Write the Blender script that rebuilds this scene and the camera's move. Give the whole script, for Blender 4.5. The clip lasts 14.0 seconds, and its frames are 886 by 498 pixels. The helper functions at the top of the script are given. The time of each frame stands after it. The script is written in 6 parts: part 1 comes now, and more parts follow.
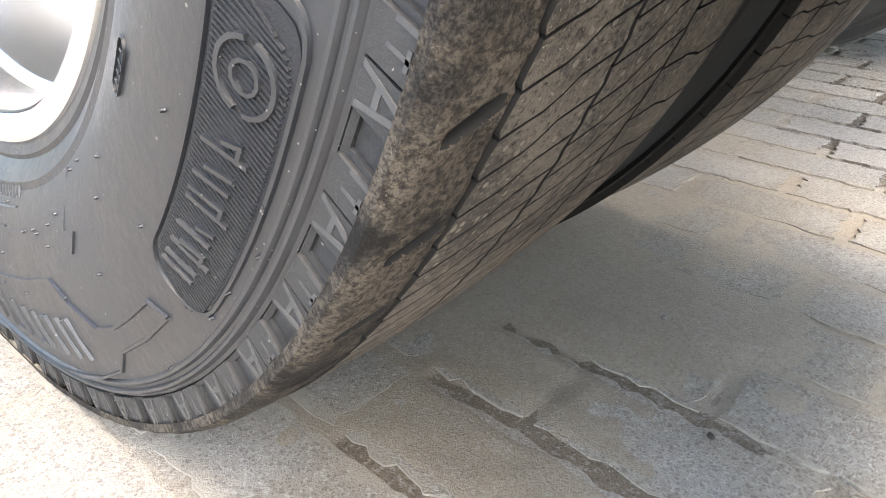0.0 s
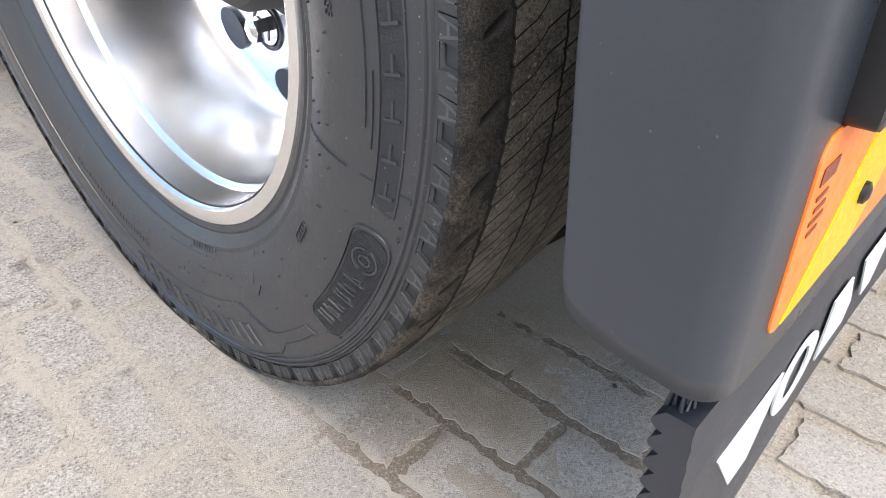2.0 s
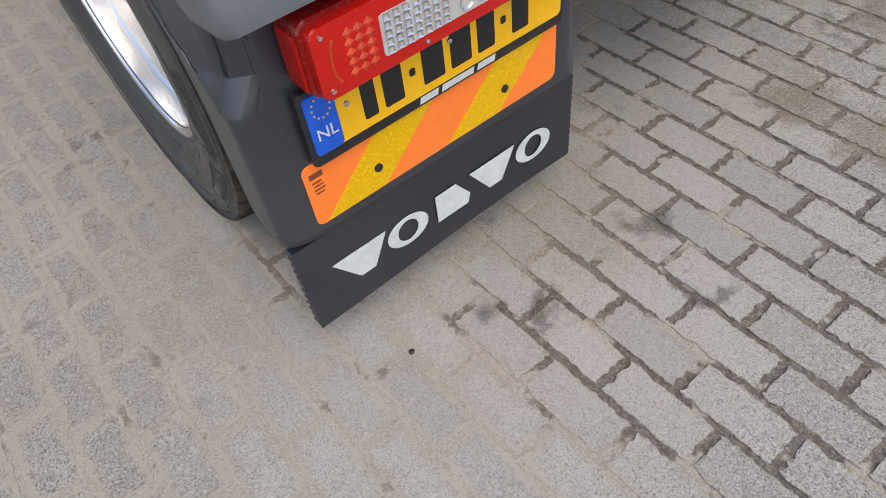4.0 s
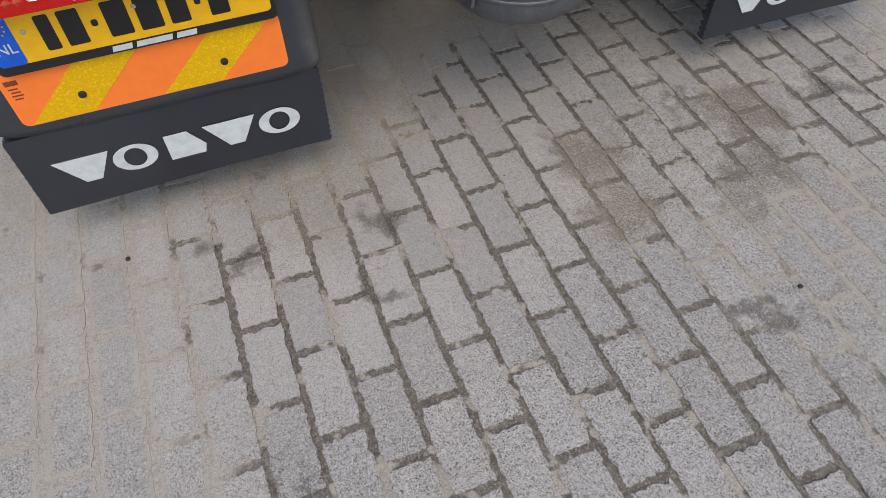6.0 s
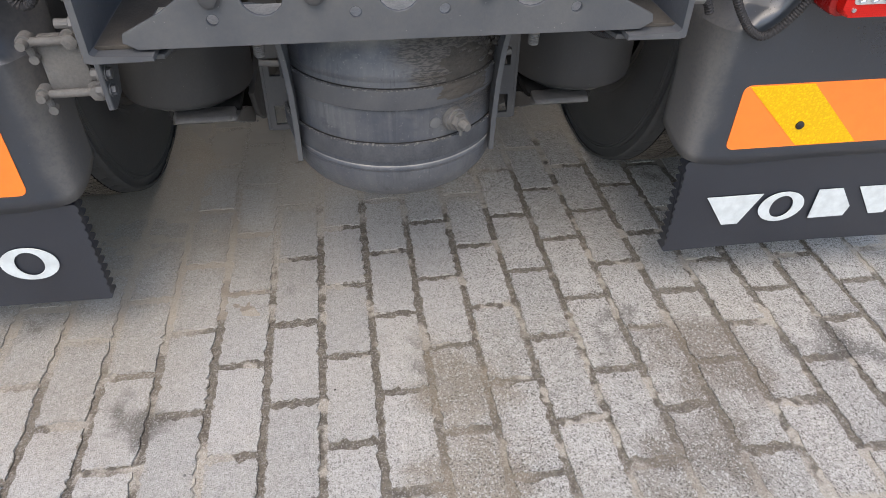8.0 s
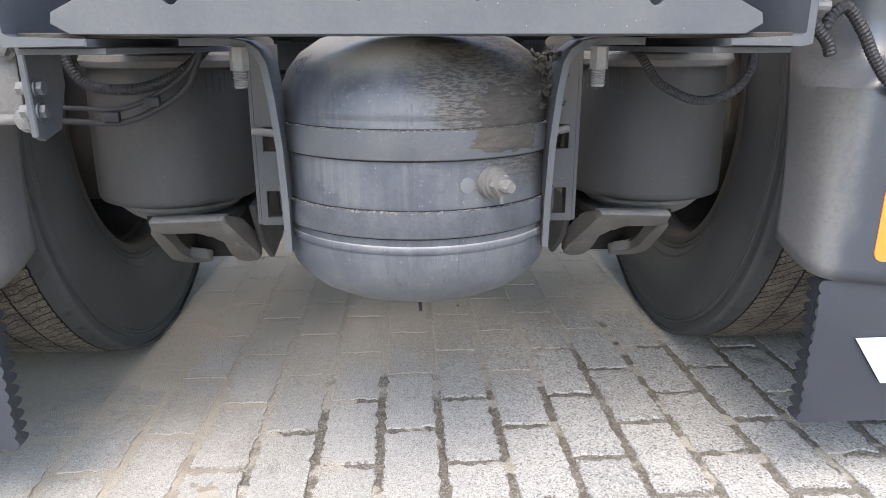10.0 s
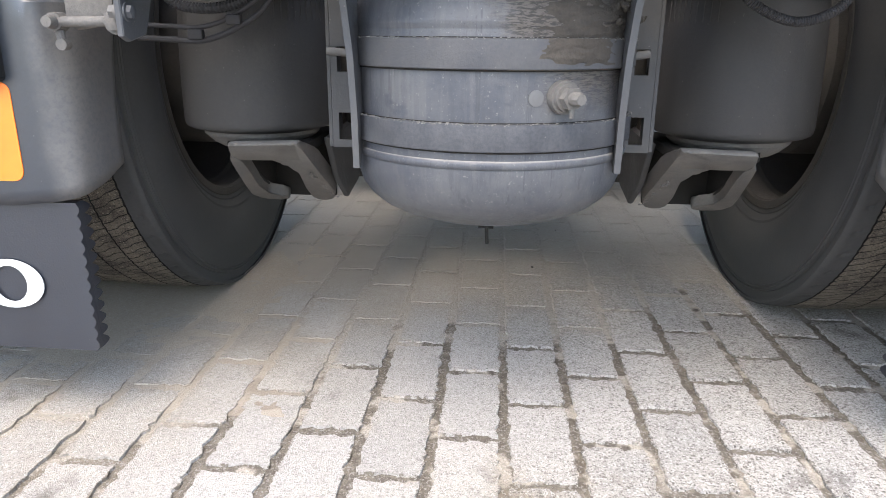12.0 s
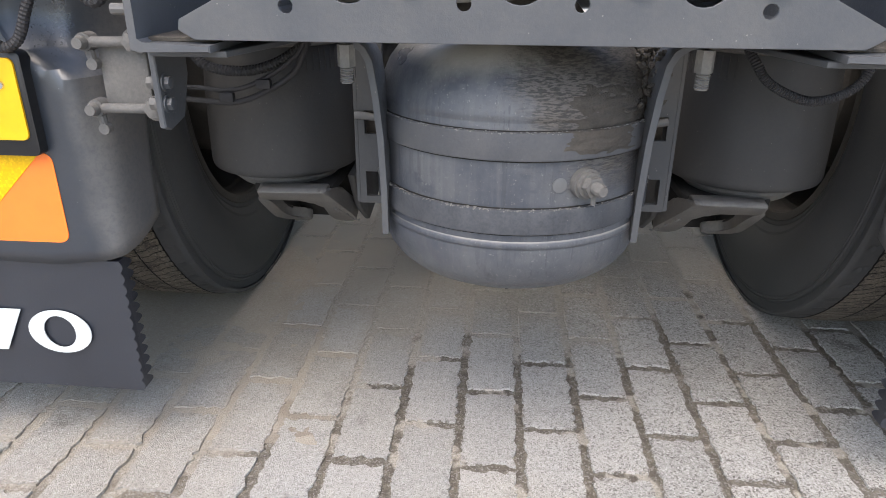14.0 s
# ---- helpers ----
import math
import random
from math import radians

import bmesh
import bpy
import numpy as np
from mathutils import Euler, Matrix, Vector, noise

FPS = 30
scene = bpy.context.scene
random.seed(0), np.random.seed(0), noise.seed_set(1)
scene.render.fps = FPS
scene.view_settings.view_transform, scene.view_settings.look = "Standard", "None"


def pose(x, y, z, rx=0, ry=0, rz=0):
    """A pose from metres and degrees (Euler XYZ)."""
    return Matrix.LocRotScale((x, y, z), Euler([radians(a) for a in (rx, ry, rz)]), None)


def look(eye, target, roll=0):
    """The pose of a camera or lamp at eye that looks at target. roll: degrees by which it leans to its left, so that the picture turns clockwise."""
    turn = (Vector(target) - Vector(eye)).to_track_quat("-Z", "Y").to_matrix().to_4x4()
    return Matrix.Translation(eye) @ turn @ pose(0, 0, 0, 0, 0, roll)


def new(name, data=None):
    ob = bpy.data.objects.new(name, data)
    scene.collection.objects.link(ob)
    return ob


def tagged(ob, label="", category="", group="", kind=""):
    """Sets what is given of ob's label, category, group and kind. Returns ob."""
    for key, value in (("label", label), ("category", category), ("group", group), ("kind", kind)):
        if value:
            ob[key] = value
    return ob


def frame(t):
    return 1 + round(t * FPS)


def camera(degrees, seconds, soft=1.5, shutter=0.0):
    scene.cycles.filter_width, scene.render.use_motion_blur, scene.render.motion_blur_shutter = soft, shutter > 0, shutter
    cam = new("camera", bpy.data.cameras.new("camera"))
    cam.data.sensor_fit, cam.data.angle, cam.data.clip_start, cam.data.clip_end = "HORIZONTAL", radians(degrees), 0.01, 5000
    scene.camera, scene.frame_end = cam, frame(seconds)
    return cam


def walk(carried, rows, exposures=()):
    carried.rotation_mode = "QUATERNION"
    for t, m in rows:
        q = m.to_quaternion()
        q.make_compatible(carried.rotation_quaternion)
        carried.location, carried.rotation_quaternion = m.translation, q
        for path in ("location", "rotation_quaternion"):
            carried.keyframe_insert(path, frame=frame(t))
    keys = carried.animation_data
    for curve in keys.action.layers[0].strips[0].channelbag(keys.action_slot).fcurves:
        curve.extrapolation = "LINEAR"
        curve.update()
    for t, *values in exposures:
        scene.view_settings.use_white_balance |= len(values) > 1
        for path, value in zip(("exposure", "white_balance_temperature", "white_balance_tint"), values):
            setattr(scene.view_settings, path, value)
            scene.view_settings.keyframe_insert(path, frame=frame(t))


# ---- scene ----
cam = camera(65.8, 14.0, 0.7)

PATH = [
    (0, (-1.373, 0.107, 0.379), (-0.025, 1.246, -0.562), 1.1),
    (0.5, (-1.376, 0.102, 0.395), (-0.035, 1.262, -0.531), -0.1),
    (1, (-1.413, 0.079, 0.425), (-0.084, 1.259, -0.493), -0.4),
    (1.5, (-1.461, 0.039, 0.473), (-0.162, 1.220, -0.483), -0.4),
    (2, (-1.547, -0.083, 0.655), (-0.347, 1.072, -0.452), -1.4),
    (2.5, (-1.618, -0.3, 0.888), (-0.572, 0.776, -0.433), -0.6),
    (3, (-1.58, -0.45, 1.094), (-0.69, 0.52, -0.411), 3.0),
    (3.2, (-1.566, -0.512, 1.128), (-0.687, 0.461, -0.38), -4.2),
    (5.3, (-1.029, -1.207, 1.319), (-0.532, -0.086, -0.261), -3.6),
    (5.5, (-0.939, -1.261, 1.322), (-0.467, -0.14, -0.265), -3.0),
    (6, (-0.742, -1.34, 1.331), (-0.325, -0.176, -0.241), -1.5),
    (6.5, (-0.51, -1.295, 1.357), (-0.105, -0.056, -0.159), -0.5),
    (7, (-0.329, -1.244, 1.329), (0.077, 0.111, -0.085), -0.6),
    (7.2, (-0.24, -1.213, 1.305), (0.151, 0.192, -0.064), -0.0),
    (9.3, (-0.005, -0.833, 0.686), (0.016, 0.949, -0.222), -0.1),
    (9.5, (0.007, -0.836, 0.687), (0.076, 1.024, -0.044), -0.1),
    (10, (-0.015, -0.863, 0.664), (0.093, 1.048, 0.084), -0.1),
    (10.5, (-0.054, -0.865, 0.633), (0.027, 1.064, 0.113), 0.1),
    (11, (-0.06, -0.871, 0.594), (-0.056, 1.068, 0.104), 0.5),
    (11.5, (-0.032, -0.885, 0.57), (-0.135, 1.051, 0.078), 0.6),
    (12, (0.014, -0.877, 0.567), (-0.129, 1.028, -0.026), 0.5),
    (12.5, (0.047, -0.873, 0.59), (-0.105, 0.977, -0.155), 0.3),
    (13, (0.024, -0.854, 0.67), (-0.131, 0.954, -0.171), -2.6),
    (13.5, (-0.009, -0.854, 0.732), (-0.154, 0.951, -0.118), 1.6),
    (14, (-0.021, -0.868, 0.756), (-0.161, 0.965, -0.031), 0.4),
]
walk(cam, [(t, look(eye, target, roll)) for t, eye, target, roll in PATH], exposures=[(0, 2.72, 7100, 10), (0.5, 2.69, 7000, 10), (1, 2.63, 6900, 10), (1.5, 2.25, 6800, 10), (2, 1.74, 6750, 10), (2.5, 1.30, 6900, 10), (3, 1.05, 6900, 10), (5.5, 0.54, 6650, 10), (6.5, 0.56, 6650, 10), (7.2, 0.76, 6700, 10), (9.3, 1.74, 6350, 9), (9.6, 1.84, 6350, 9), (10, 2.28, 6400, 9), (11, 2.35, 6500, 10), (11.5, 2.30, 6500, 10), (12, 2.15, 6550, 10), (12.5, 1.88, 6550, 10), (13, 1.74, 6550, 10), (13.5, 1.69, 6550, 10), (14, 1.68, 6550, 10)])

# ---- daylight: overcast, a wide soft sun high behind the truck ----
SUN_EL, SUN_AZ = radians(60), radians(195)
world = bpy.data.worlds.new("overcast_sky")
scene.world = world
world.use_nodes = True
wn = world.node_tree
sky = wn.nodes.new("ShaderNodeTexSky")
sky.sky_type, sky.sun_disc = "NISHITA", False
sky.sun_elevation, sky.sun_rotation = SUN_EL, SUN_AZ
sky.air_density, sky.dust_density, sky.ozone_density = 1.0, 2.7, 1.0
bg = wn.nodes["Background"]
bg.inputs["Strength"].default_value = 0.15
wn.links.new(sky.outputs[0], bg.inputs["Color"])
sun_data = bpy.data.lights.new("sun", "SUN")
sun_data.energy, sun_data.angle, sun_data.color = 0.6, radians(60), (1.0, 0.91, 0.76)
sun = new("sun", sun_data)
sun_dir = Vector((math.sin(SUN_AZ) * math.cos(SUN_EL), math.cos(SUN_AZ) * math.cos(SUN_EL), math.sin(SUN_EL)))
sun.matrix_basis = look(sun_dir * 20, (0, 0, 0))


# ---- materials ----
def mat(name):
    m = bpy.data.materials.new(name)
    m.use_nodes = True
    nt = m.node_tree
    return m, nt, nt.nodes["Principled BSDF"]


def node(nt, kind, **sets):
    n = nt.nodes.new(kind)
    for key, value in sets.items():
        n.inputs[key].default_value = value
    return n


def place(nt):
    return nt.nodes.new("ShaderNodeNewGeometry").outputs["Position"]


def noise_tex(nt, scale, detail=4.0, rough=0.6, stretch=None):
    n = node(nt, "ShaderNodeTexNoise", Scale=scale, Detail=detail, Roughness=rough)
    if stretch:
        v = nt.nodes.new("ShaderNodeVectorMath")
        v.operation = "MULTIPLY"
        v.inputs[1].default_value = stretch
        nt.links.new(place(nt), v.inputs[0])
        nt.links.new(v.outputs[0], n.inputs["Vector"])
    else:
        nt.links.new(place(nt), n.inputs["Vector"])
    return n.outputs["Fac"]


def ramp(nt, src, lo, hi, a=0.0, b=1.0):
    n = nt.nodes.new("ShaderNodeMapRange")
    n.interpolation_type = "SMOOTHSTEP"
    nt.links.new(src, n.inputs[0])
    for i, v in enumerate((lo, hi, a, b)):
        n.inputs[1 + i].default_value = v
    return n.outputs[0]


def mix(nt, fac, a, b, how="MIX"):
    n = nt.nodes.new("ShaderNodeMix")
    n.data_type, n.blend_type = "RGBA", how
    for slot, v in ((0, fac), (6, a), (7, b)):
        if isinstance(v, (int, float)):
            n.inputs[slot].default_value = v
        elif isinstance(v, tuple):
            n.inputs[slot].default_value = (*v, 1)
        else:
            nt.links.new(v, n.inputs[slot])
    return n.outputs[2]


def calc(nt, how, a, b=0.0):
    n = nt.nodes.new("ShaderNodeMath")
    n.operation = how
    for slot, v in ((0, a), (1, b)):
        if isinstance(v, (int, float)):
            n.inputs[slot].default_value = v
        else:
            nt.links.new(v, n.inputs[slot])
    return n.outputs[0]


def bump(nt, bsdf, src, strength, dist):
    b = nt.nodes.new("ShaderNodeBump")
    b.inputs["Strength"].default_value, b.inputs["Distance"].default_value = strength, dist
    nt.links.new(src, b.inputs["Height"])
    nt.links.new(b.outputs[0], bsdf.inputs["Normal"])


def worn(name, base, dust, amount, rough=(0.4, 0.75), metal=0.0, big=6.0, fine=90.0, relief=0.25, stretch=None, spots=0.0, spot_col=(0.3, 0.28, 0.25)):
    """A surface with a film of dust in patches, fine grain and relief."""
    m, nt, p = mat(name)
    patches = noise_tex(nt, big, 5, 0.65, stretch)
    grain = noise_tex(nt, fine, 5, 0.7)
    f = ramp(nt, calc(nt, "ADD", patches, calc(nt, "MULTIPLY", calc(nt, "SUBTRACT", grain, 0.5), 0.5)), 0.3, 0.72, amount * 0.35, amount)
    c = mix(nt, f, base, dust)
    if spots:
        sp = node(nt, "ShaderNodeTexVoronoi", Scale=140.0, Randomness=1.0)
        nt.links.new(place(nt), sp.inputs["Vector"])
        rare = calc(nt, "GREATER_THAN", noise_tex(nt, 60, 1), 0.62)
        dot = calc(nt, "MULTIPLY", calc(nt, "LESS_THAN", sp.outputs["Distance"], 0.11), rare)
        c = mix(nt, calc(nt, "MULTIPLY", dot, spots), c, spot_col)
    if spots > 0.65:
        sp = node(nt, "ShaderNodeTexVoronoi", Scale=420.0, Randomness=1.0)
        nt.links.new(place(nt), sp.inputs["Vector"])
        pick = nt.nodes.new("ShaderNodeSeparateColor")
        nt.links.new(sp.outputs["Color"], pick.inputs[0])
        dot = calc(nt, "MULTIPLY", calc(nt, "LESS_THAN", sp.outputs["Distance"], 0.18), calc(nt, "GREATER_THAN", calc(nt, "ADD", pick.outputs[0], calc(nt, "MULTIPLY", patches, 0.5)), 1.14))
        c = mix(nt, calc(nt, "MULTIPLY", dot, spots), c, spot_col)
    nt.links.new(c, p.inputs["Base Color"])
    nt.links.new(ramp(nt, f, 0, max(amount, 0.05), rough[0], rough[1]), p.inputs["Roughness"])
    p.inputs["Metallic"].default_value = metal
    bump(nt, p, grain, relief, 0.002)
    return m


def plain(name, col, rough=0.5, metal=0.0, vary=0.06, coat=0.0):
    m, nt, p = mat(name)
    n = noise_tex(nt, 35, 4)
    dark = tuple(max(0.0, c * (1 - vary * 3)) for c in col)
    nt.links.new(mix(nt, ramp(nt, n, 0.3, 0.7), dark, col), p.inputs["Base Color"])
    nt.links.new(ramp(nt, noise_tex(nt, 120, 3), 0.3, 0.7, rough * 0.85, min(1, rough * 1.15)), p.inputs["Roughness"])
    p.inputs["Metallic"].default_value = metal
    p.inputs["Coat Weight"].default_value = coat
    return m




def cells(nt, scale, rand=1.0):
    n = node(nt, "ShaderNodeTexVoronoi", Scale=scale, Randomness=rand)
    nt.links.new(place(nt), n.inputs["Vector"])
    return n


PX0, PDX, PDY, PY0 = -0.065, 0.1055, 0.21, 0.01     # lattice of the pavers
DRIFT_X, DRIFT_Y = 0.015, -0.025                    # how far the courses stray beyond the right wheels


def joint_distance(nt, sep):
    """Metres from the nearest joint of the paving."""
    stray = calc(nt, "SUBTRACT", sep.outputs[0], ramp(nt, sep.outputs[0], 0.5, 0.9, 0.0, DRIFT_X))
    u = calc(nt, "DIVIDE", calc(nt, "SUBTRACT", stray, PX0), PDX)
    col = calc(nt, "FLOOR", u)
    dx = calc(nt, "MULTIPLY", calc(nt, "SUBTRACT", 0.5, calc(nt, "ABSOLUTE", calc(nt, "SUBTRACT", calc(nt, "FRACT", u), 0.5))), PDX)
    odd = calc(nt, "FLOORED_MODULO", col, 2.0)
    stray = calc(nt, "SUBTRACT", sep.outputs[1], ramp(nt, sep.outputs[0], 0.6, 0.8, 0.0, DRIFT_Y))
    v = calc(nt, "DIVIDE", calc(nt, "SUBTRACT", stray, PY0), PDY)
    v = calc(nt, "SUBTRACT", v, calc(nt, "MULTIPLY", odd, 0.5))
    dy = calc(nt, "MULTIPLY", calc(nt, "SUBTRACT", 0.5, calc(nt, "ABSOLUTE", calc(nt, "SUBTRACT", calc(nt, "FRACT", v), 0.5))), PDY)
    return calc(nt, "MINIMUM", dx, dy)


def paving_material(name, joint, damp_amount=0.85, blot=0.6):
    """Weathered grey concrete with exposed grit and a tan film of sand; joint: the bed between the stones."""
    m, nt, p = mat(name)
    pos = place(nt)
    grit = noise_tex(nt, 330, 3, 0.75)
    grit2 = noise_tex(nt, 620, 2, 0.6)
    cloud = noise_tex(nt, 2.3, 5, 0.6)
    sand = noise_tex(nt, 5.5, 6, 0.7)
    sep = nt.nodes.new("ShaderNodeSeparateXYZ")
    nt.links.new(pos, sep.inputs[0])
    side = calc(nt, "ABSOLUTE", calc(nt, "SUBTRACT", sep.outputs[0], 0.08))
    # where sand lies: beside and under the truck rather than in the driven middle
    wander = calc(nt, "MULTIPLY", calc(nt, "SUBTRACT", noise_tex(nt, 2.6, 2, 0.5), 0.5), 0.7)
    front = calc(nt, "SUBTRACT", calc(nt, "ADD", sep.outputs[1], wander), calc(nt, "MULTIPLY", sep.outputs[0], 0.28))
    lie = calc(nt, "ADD", ramp(nt, side, 0.92, 1.22, -0.18, 0.5), ramp(nt, front, 0.2, 0.6, 0.0, 0.85))
    lie = calc(nt, "ADD", lie, calc(nt, "MULTIPLY", calc(nt, "SUBTRACT", sand, 0.5), 1.9))
    lie = calc(nt, "ADD", lie, ramp(nt, sep.outputs[1], -1.0, -1.8, 0.0, 0.6))
    lie = calc(nt, "ADD", lie, ramp(nt, noise_tex(nt, 7.5, 3, 0.6), 0.52, 0.6, 0.0, 0.5))
    behind = nt.nodes.new("ShaderNodeVectorMath")          # sand swept together behind the left wheels
    behind.operation = "DISTANCE"
    nt.links.new(pos, behind.inputs[0])
    behind.inputs[1].default_value = (-0.72, 0.2, 0)
    lie = calc(nt, "ADD", lie, ramp(nt, behind.outputs["Value"], 0.42, 0.15, 0.0, 0.75))
    swept = nt.nodes.new("ShaderNodeVectorMath")           # joints filled level where the trailer's grit fell
    swept.operation = "DISTANCE"
    nt.links.new(pos, swept.inputs[0])
    swept.inputs[1].default_value = (0.55, -0.78, 0)
    lie = calc(nt, "ADD", lie, ramp(nt, calc(nt, "ADD", swept.outputs["Value"], wander), 0.5, 0.28, 0.0, 0.6))
    stones = cells(nt, 330)
    pits = cells(nt, 300)
    pits2 = cells(nt, 135)
    grain = nt.nodes.new("ShaderNodeSeparateColor")
    nt.links.new(stones.outputs["Color"], grain.inputs[0])
    tan = mix(nt, ramp(nt, cloud, 0.35, 0.65), (0.4, 0.355, 0.292), (0.345, 0.305, 0.245))
    bed = mix(nt, ramp(nt, noise_tex(nt, 60, 4, 0.7), 0.35, 0.65), (0.115, 0.1, 0.08), (0.2, 0.178, 0.145))
    bed = mix(nt, ramp(nt, lie, -0.02, 0.3), bed, mix(nt, ramp(nt, grit, 0.4, 0.6), (0.45, 0.413, 0.352), (0.39, 0.356, 0.3)))
    # dust lies level over stones and joints under the chassis
    cover = ramp(nt, calc(nt, "ADD", front, calc(nt, "MULTIPLY", calc(nt, "SUBTRACT", sand, 0.5), 0.6)), 0.26, 0.8, 0.0, 0.97)
    cover = calc(nt, "MULTIPLY", cover, ramp(nt, side, 1.0, 0.75))
    # beside the truck smooth sand fills the joints and laps over the edges of the stones
    lap = ramp(nt, calc(nt, "ADD", side, calc(nt, "MULTIPLY", wander, 0.3)), 0.95, 1.2)
    reach = calc(nt, "ADD", joint_distance(nt, sep), calc(nt, "MULTIPLY", calc(nt, "SUBTRACT", noise_tex(nt, 42, 5, 0.75), 0.5), 0.05))
    lap = calc(nt, "MULTIPLY", lap, ramp(nt, calc(nt, "SUBTRACT", reach, ramp(nt, sand, 0.45, 0.75, 0.0, 0.02)), 0.019, 0.008))
    dust = mix(nt, ramp(nt, cloud, 0.35, 0.65), (0.38, 0.347, 0.295), (0.335, 0.306, 0.26))
    if joint:
        c = bed
        damp = nt.nodes.new("ShaderNodeVectorMath")          # damp brown joints behind the left wheel
        damp.operation = "DISTANCE"
        nt.links.new(pos, damp.inputs[0])
        damp.inputs[1].default_value = (-1.05, 0.3, 0)
        wet = calc(nt, "ADD", damp.outputs["Value"], calc(nt, "MULTIPLY", calc(nt, "SUBTRACT", noise_tex(nt, 14, 4, 0.7), 0.5), 0.3))
        c = mix(nt, ramp(nt, wet, 0.27, 0.15, 0.0, damp_amount), c, (0.19, 0.15, 0.106))
        c = mix(nt, ramp(nt, noise_tex(nt, 9, 5, 0.7), 0.56, 0.66, 0.0, blot), c, (0.14, 0.115, 0.085))
        c = mix(nt, calc(nt, "MULTIPLY", cover, 1.0 if damp_amount > 0.5 else 0.5), c, dust)
        if damp_amount < 0.5:
            c = mix(nt, 0.55, c, (0.4, 0.345, 0.27))
    else:
        info = nt.nodes.new("ShaderNodeObjectInfo").outputs["Random"]
        isl = nt.nodes.new("ShaderNodeNewGeometry").outputs["Random Per Island"]
        rnd = calc(nt, "FRACT", calc(nt, "ADD", info, isl))
        c = mix(nt, rnd, (0.373, 0.362, 0.341), (0.47, 0.453, 0.42))
        c = mix(nt, ramp(nt, cloud, 0.38, 0.7, 0.0, 0.35), c, (0.43, 0.395, 0.335))
        # sand film, thickest along the joints
        near = calc(nt, "ADD", joint_distance(nt, sep), calc(nt, "MULTIPLY", calc(nt, "SUBTRACT", noise_tex(nt, 45, 4, 0.7), 0.5), 0.05))
        film = calc(nt, "ADD", calc(nt, "MULTIPLY", lie, 0.6), ramp(nt, near, 0.0, 0.035, 0.45, -0.15))
        c = mix(nt, ramp(nt, film, 0.2, 1.0, 0.0, 0.6), c, tan)
        # crumbled edges, overlaid with what fills the joints
        ragged = calc(nt, "ADD", joint_distance(nt, sep), calc(nt, "MULTIPLY", calc(nt, "SUBTRACT", noise_tex(nt, 78, 5, 0.75), 0.5), 0.027))
        ragged = calc(nt, "SUBTRACT", ragged, ramp(nt, lie, 0.1, 0.5, 0.0, 0.002))
        c = mix(nt, ramp(nt, ragged, 0.0078, 0.0058, 0.0, 0.95), c, bed)
        edge = ramp(nt, ragged, 0.0072, 0.0048, 0.0, 0.4)
        c = mix(nt, cover, c, dust)
        c = mix(nt, calc(nt, "MULTIPLY", lap, 0.9), c, mix(nt, ramp(nt, cloud, 0.35, 0.65), (0.44, 0.405, 0.347), (0.39, 0.355, 0.297)))
        edge = calc(nt, "ADD", edge, calc(nt, "MULTIPLY", cover, ramp(nt, sep.outputs[1], 0.5, 1.0, 0.2, 0.72)))
        edge = calc(nt, "ADD", edge, ramp(nt, behind.outputs["Value"], 1.1, 0.6, 0.0, 0.45))
        edge = calc(nt, "MAXIMUM", edge, calc(nt, "MULTIPLY", lap, 0.8))
        oil = noise_tex(nt, 3.1, 3, 0.5)
        oil2 = noise_tex(nt, 14, 4, 0.7)
        f = calc(nt, "MULTIPLY", ramp(nt, oil, 0.6, 0.7), ramp(nt, oil2, 0.42, 0.62))
        f = calc(nt, "MULTIPLY", f, calc(nt, "SUBTRACT", 1.0, cover))
        c = mix(nt, calc(nt, "MULTIPLY", f, 0.6), c, (0.075, 0.068, 0.06))
    # stains with edges of their own: brown damp patch, oil drips, a tyre's contact shadow
    wob = nt.nodes.new("ShaderNodeVectorMath")
    wob.operation = "ADD"
    nz = node(nt, "ShaderNodeTexNoise", Scale=9.0, Detail=5.0)
    nt.links.new(pos, nz.inputs["Vector"])
    sc = nt.nodes.new("ShaderNodeVectorMath")
    sc.operation = "MULTIPLY_ADD"
    sc.inputs[1].default_value, sc.inputs[2].default_value = (0.4, 0.4, 0), (-0.2, -0.2, 0)
    nt.links.new(nz.outputs["Color"], sc.inputs[0])
    nt.links.new(pos, wob.inputs[0])
    nt.links.new(sc.outputs[0], wob.inputs[1])
    for (sx, sy, r, col, amt) in ((0.1, -0.2, 0.16, (0.25, 0.215, 0.165), 0.85), (0.09, -0.4, 0.15, (0.27, 0.232, 0.18), 0.8),
                                  (0.6, -0.2, 0.17, (0.19, 0.16, 0.125), 0.8), (0.53, -0.4, 0.15, (0.17, 0.145, 0.115), 0.8), (0.37, -0.47, 0.1, (0.2, 0.17, 0.13), 0.6),
                                  (-0.5, -0.2, 0.085, (0.05, 0.048, 0.045), 0.75), (-0.85, -0.19, 0.08, (0.06, 0.052, 0.043), 0.7), (-0.56, -0.39, 0.05, (0.09, 0.083, 0.075), 0.65),
                                  # (-1.08, 0.38): damp, with the left tyre's contact shadow painted in
                                  (0.2, -0.78, 0.07, (0.09, 0.08, 0.068), 0.7), (0.88, -0.22, 0.12, (0.08, 0.075, 0.07), 0.75), (-1.08, 0.38, 0.17, (0.2, 0.165, 0.12), 0.4), (-0.62, -0.04, 0.32, (0.27, 0.235, 0.185), 0.4)):
        d = nt.nodes.new("ShaderNodeVectorMath")
        d.operation = "DISTANCE"
        nt.links.new(wob.outputs[0], d.inputs[0])
        d.inputs[1].default_value = (sx, sy, 0)
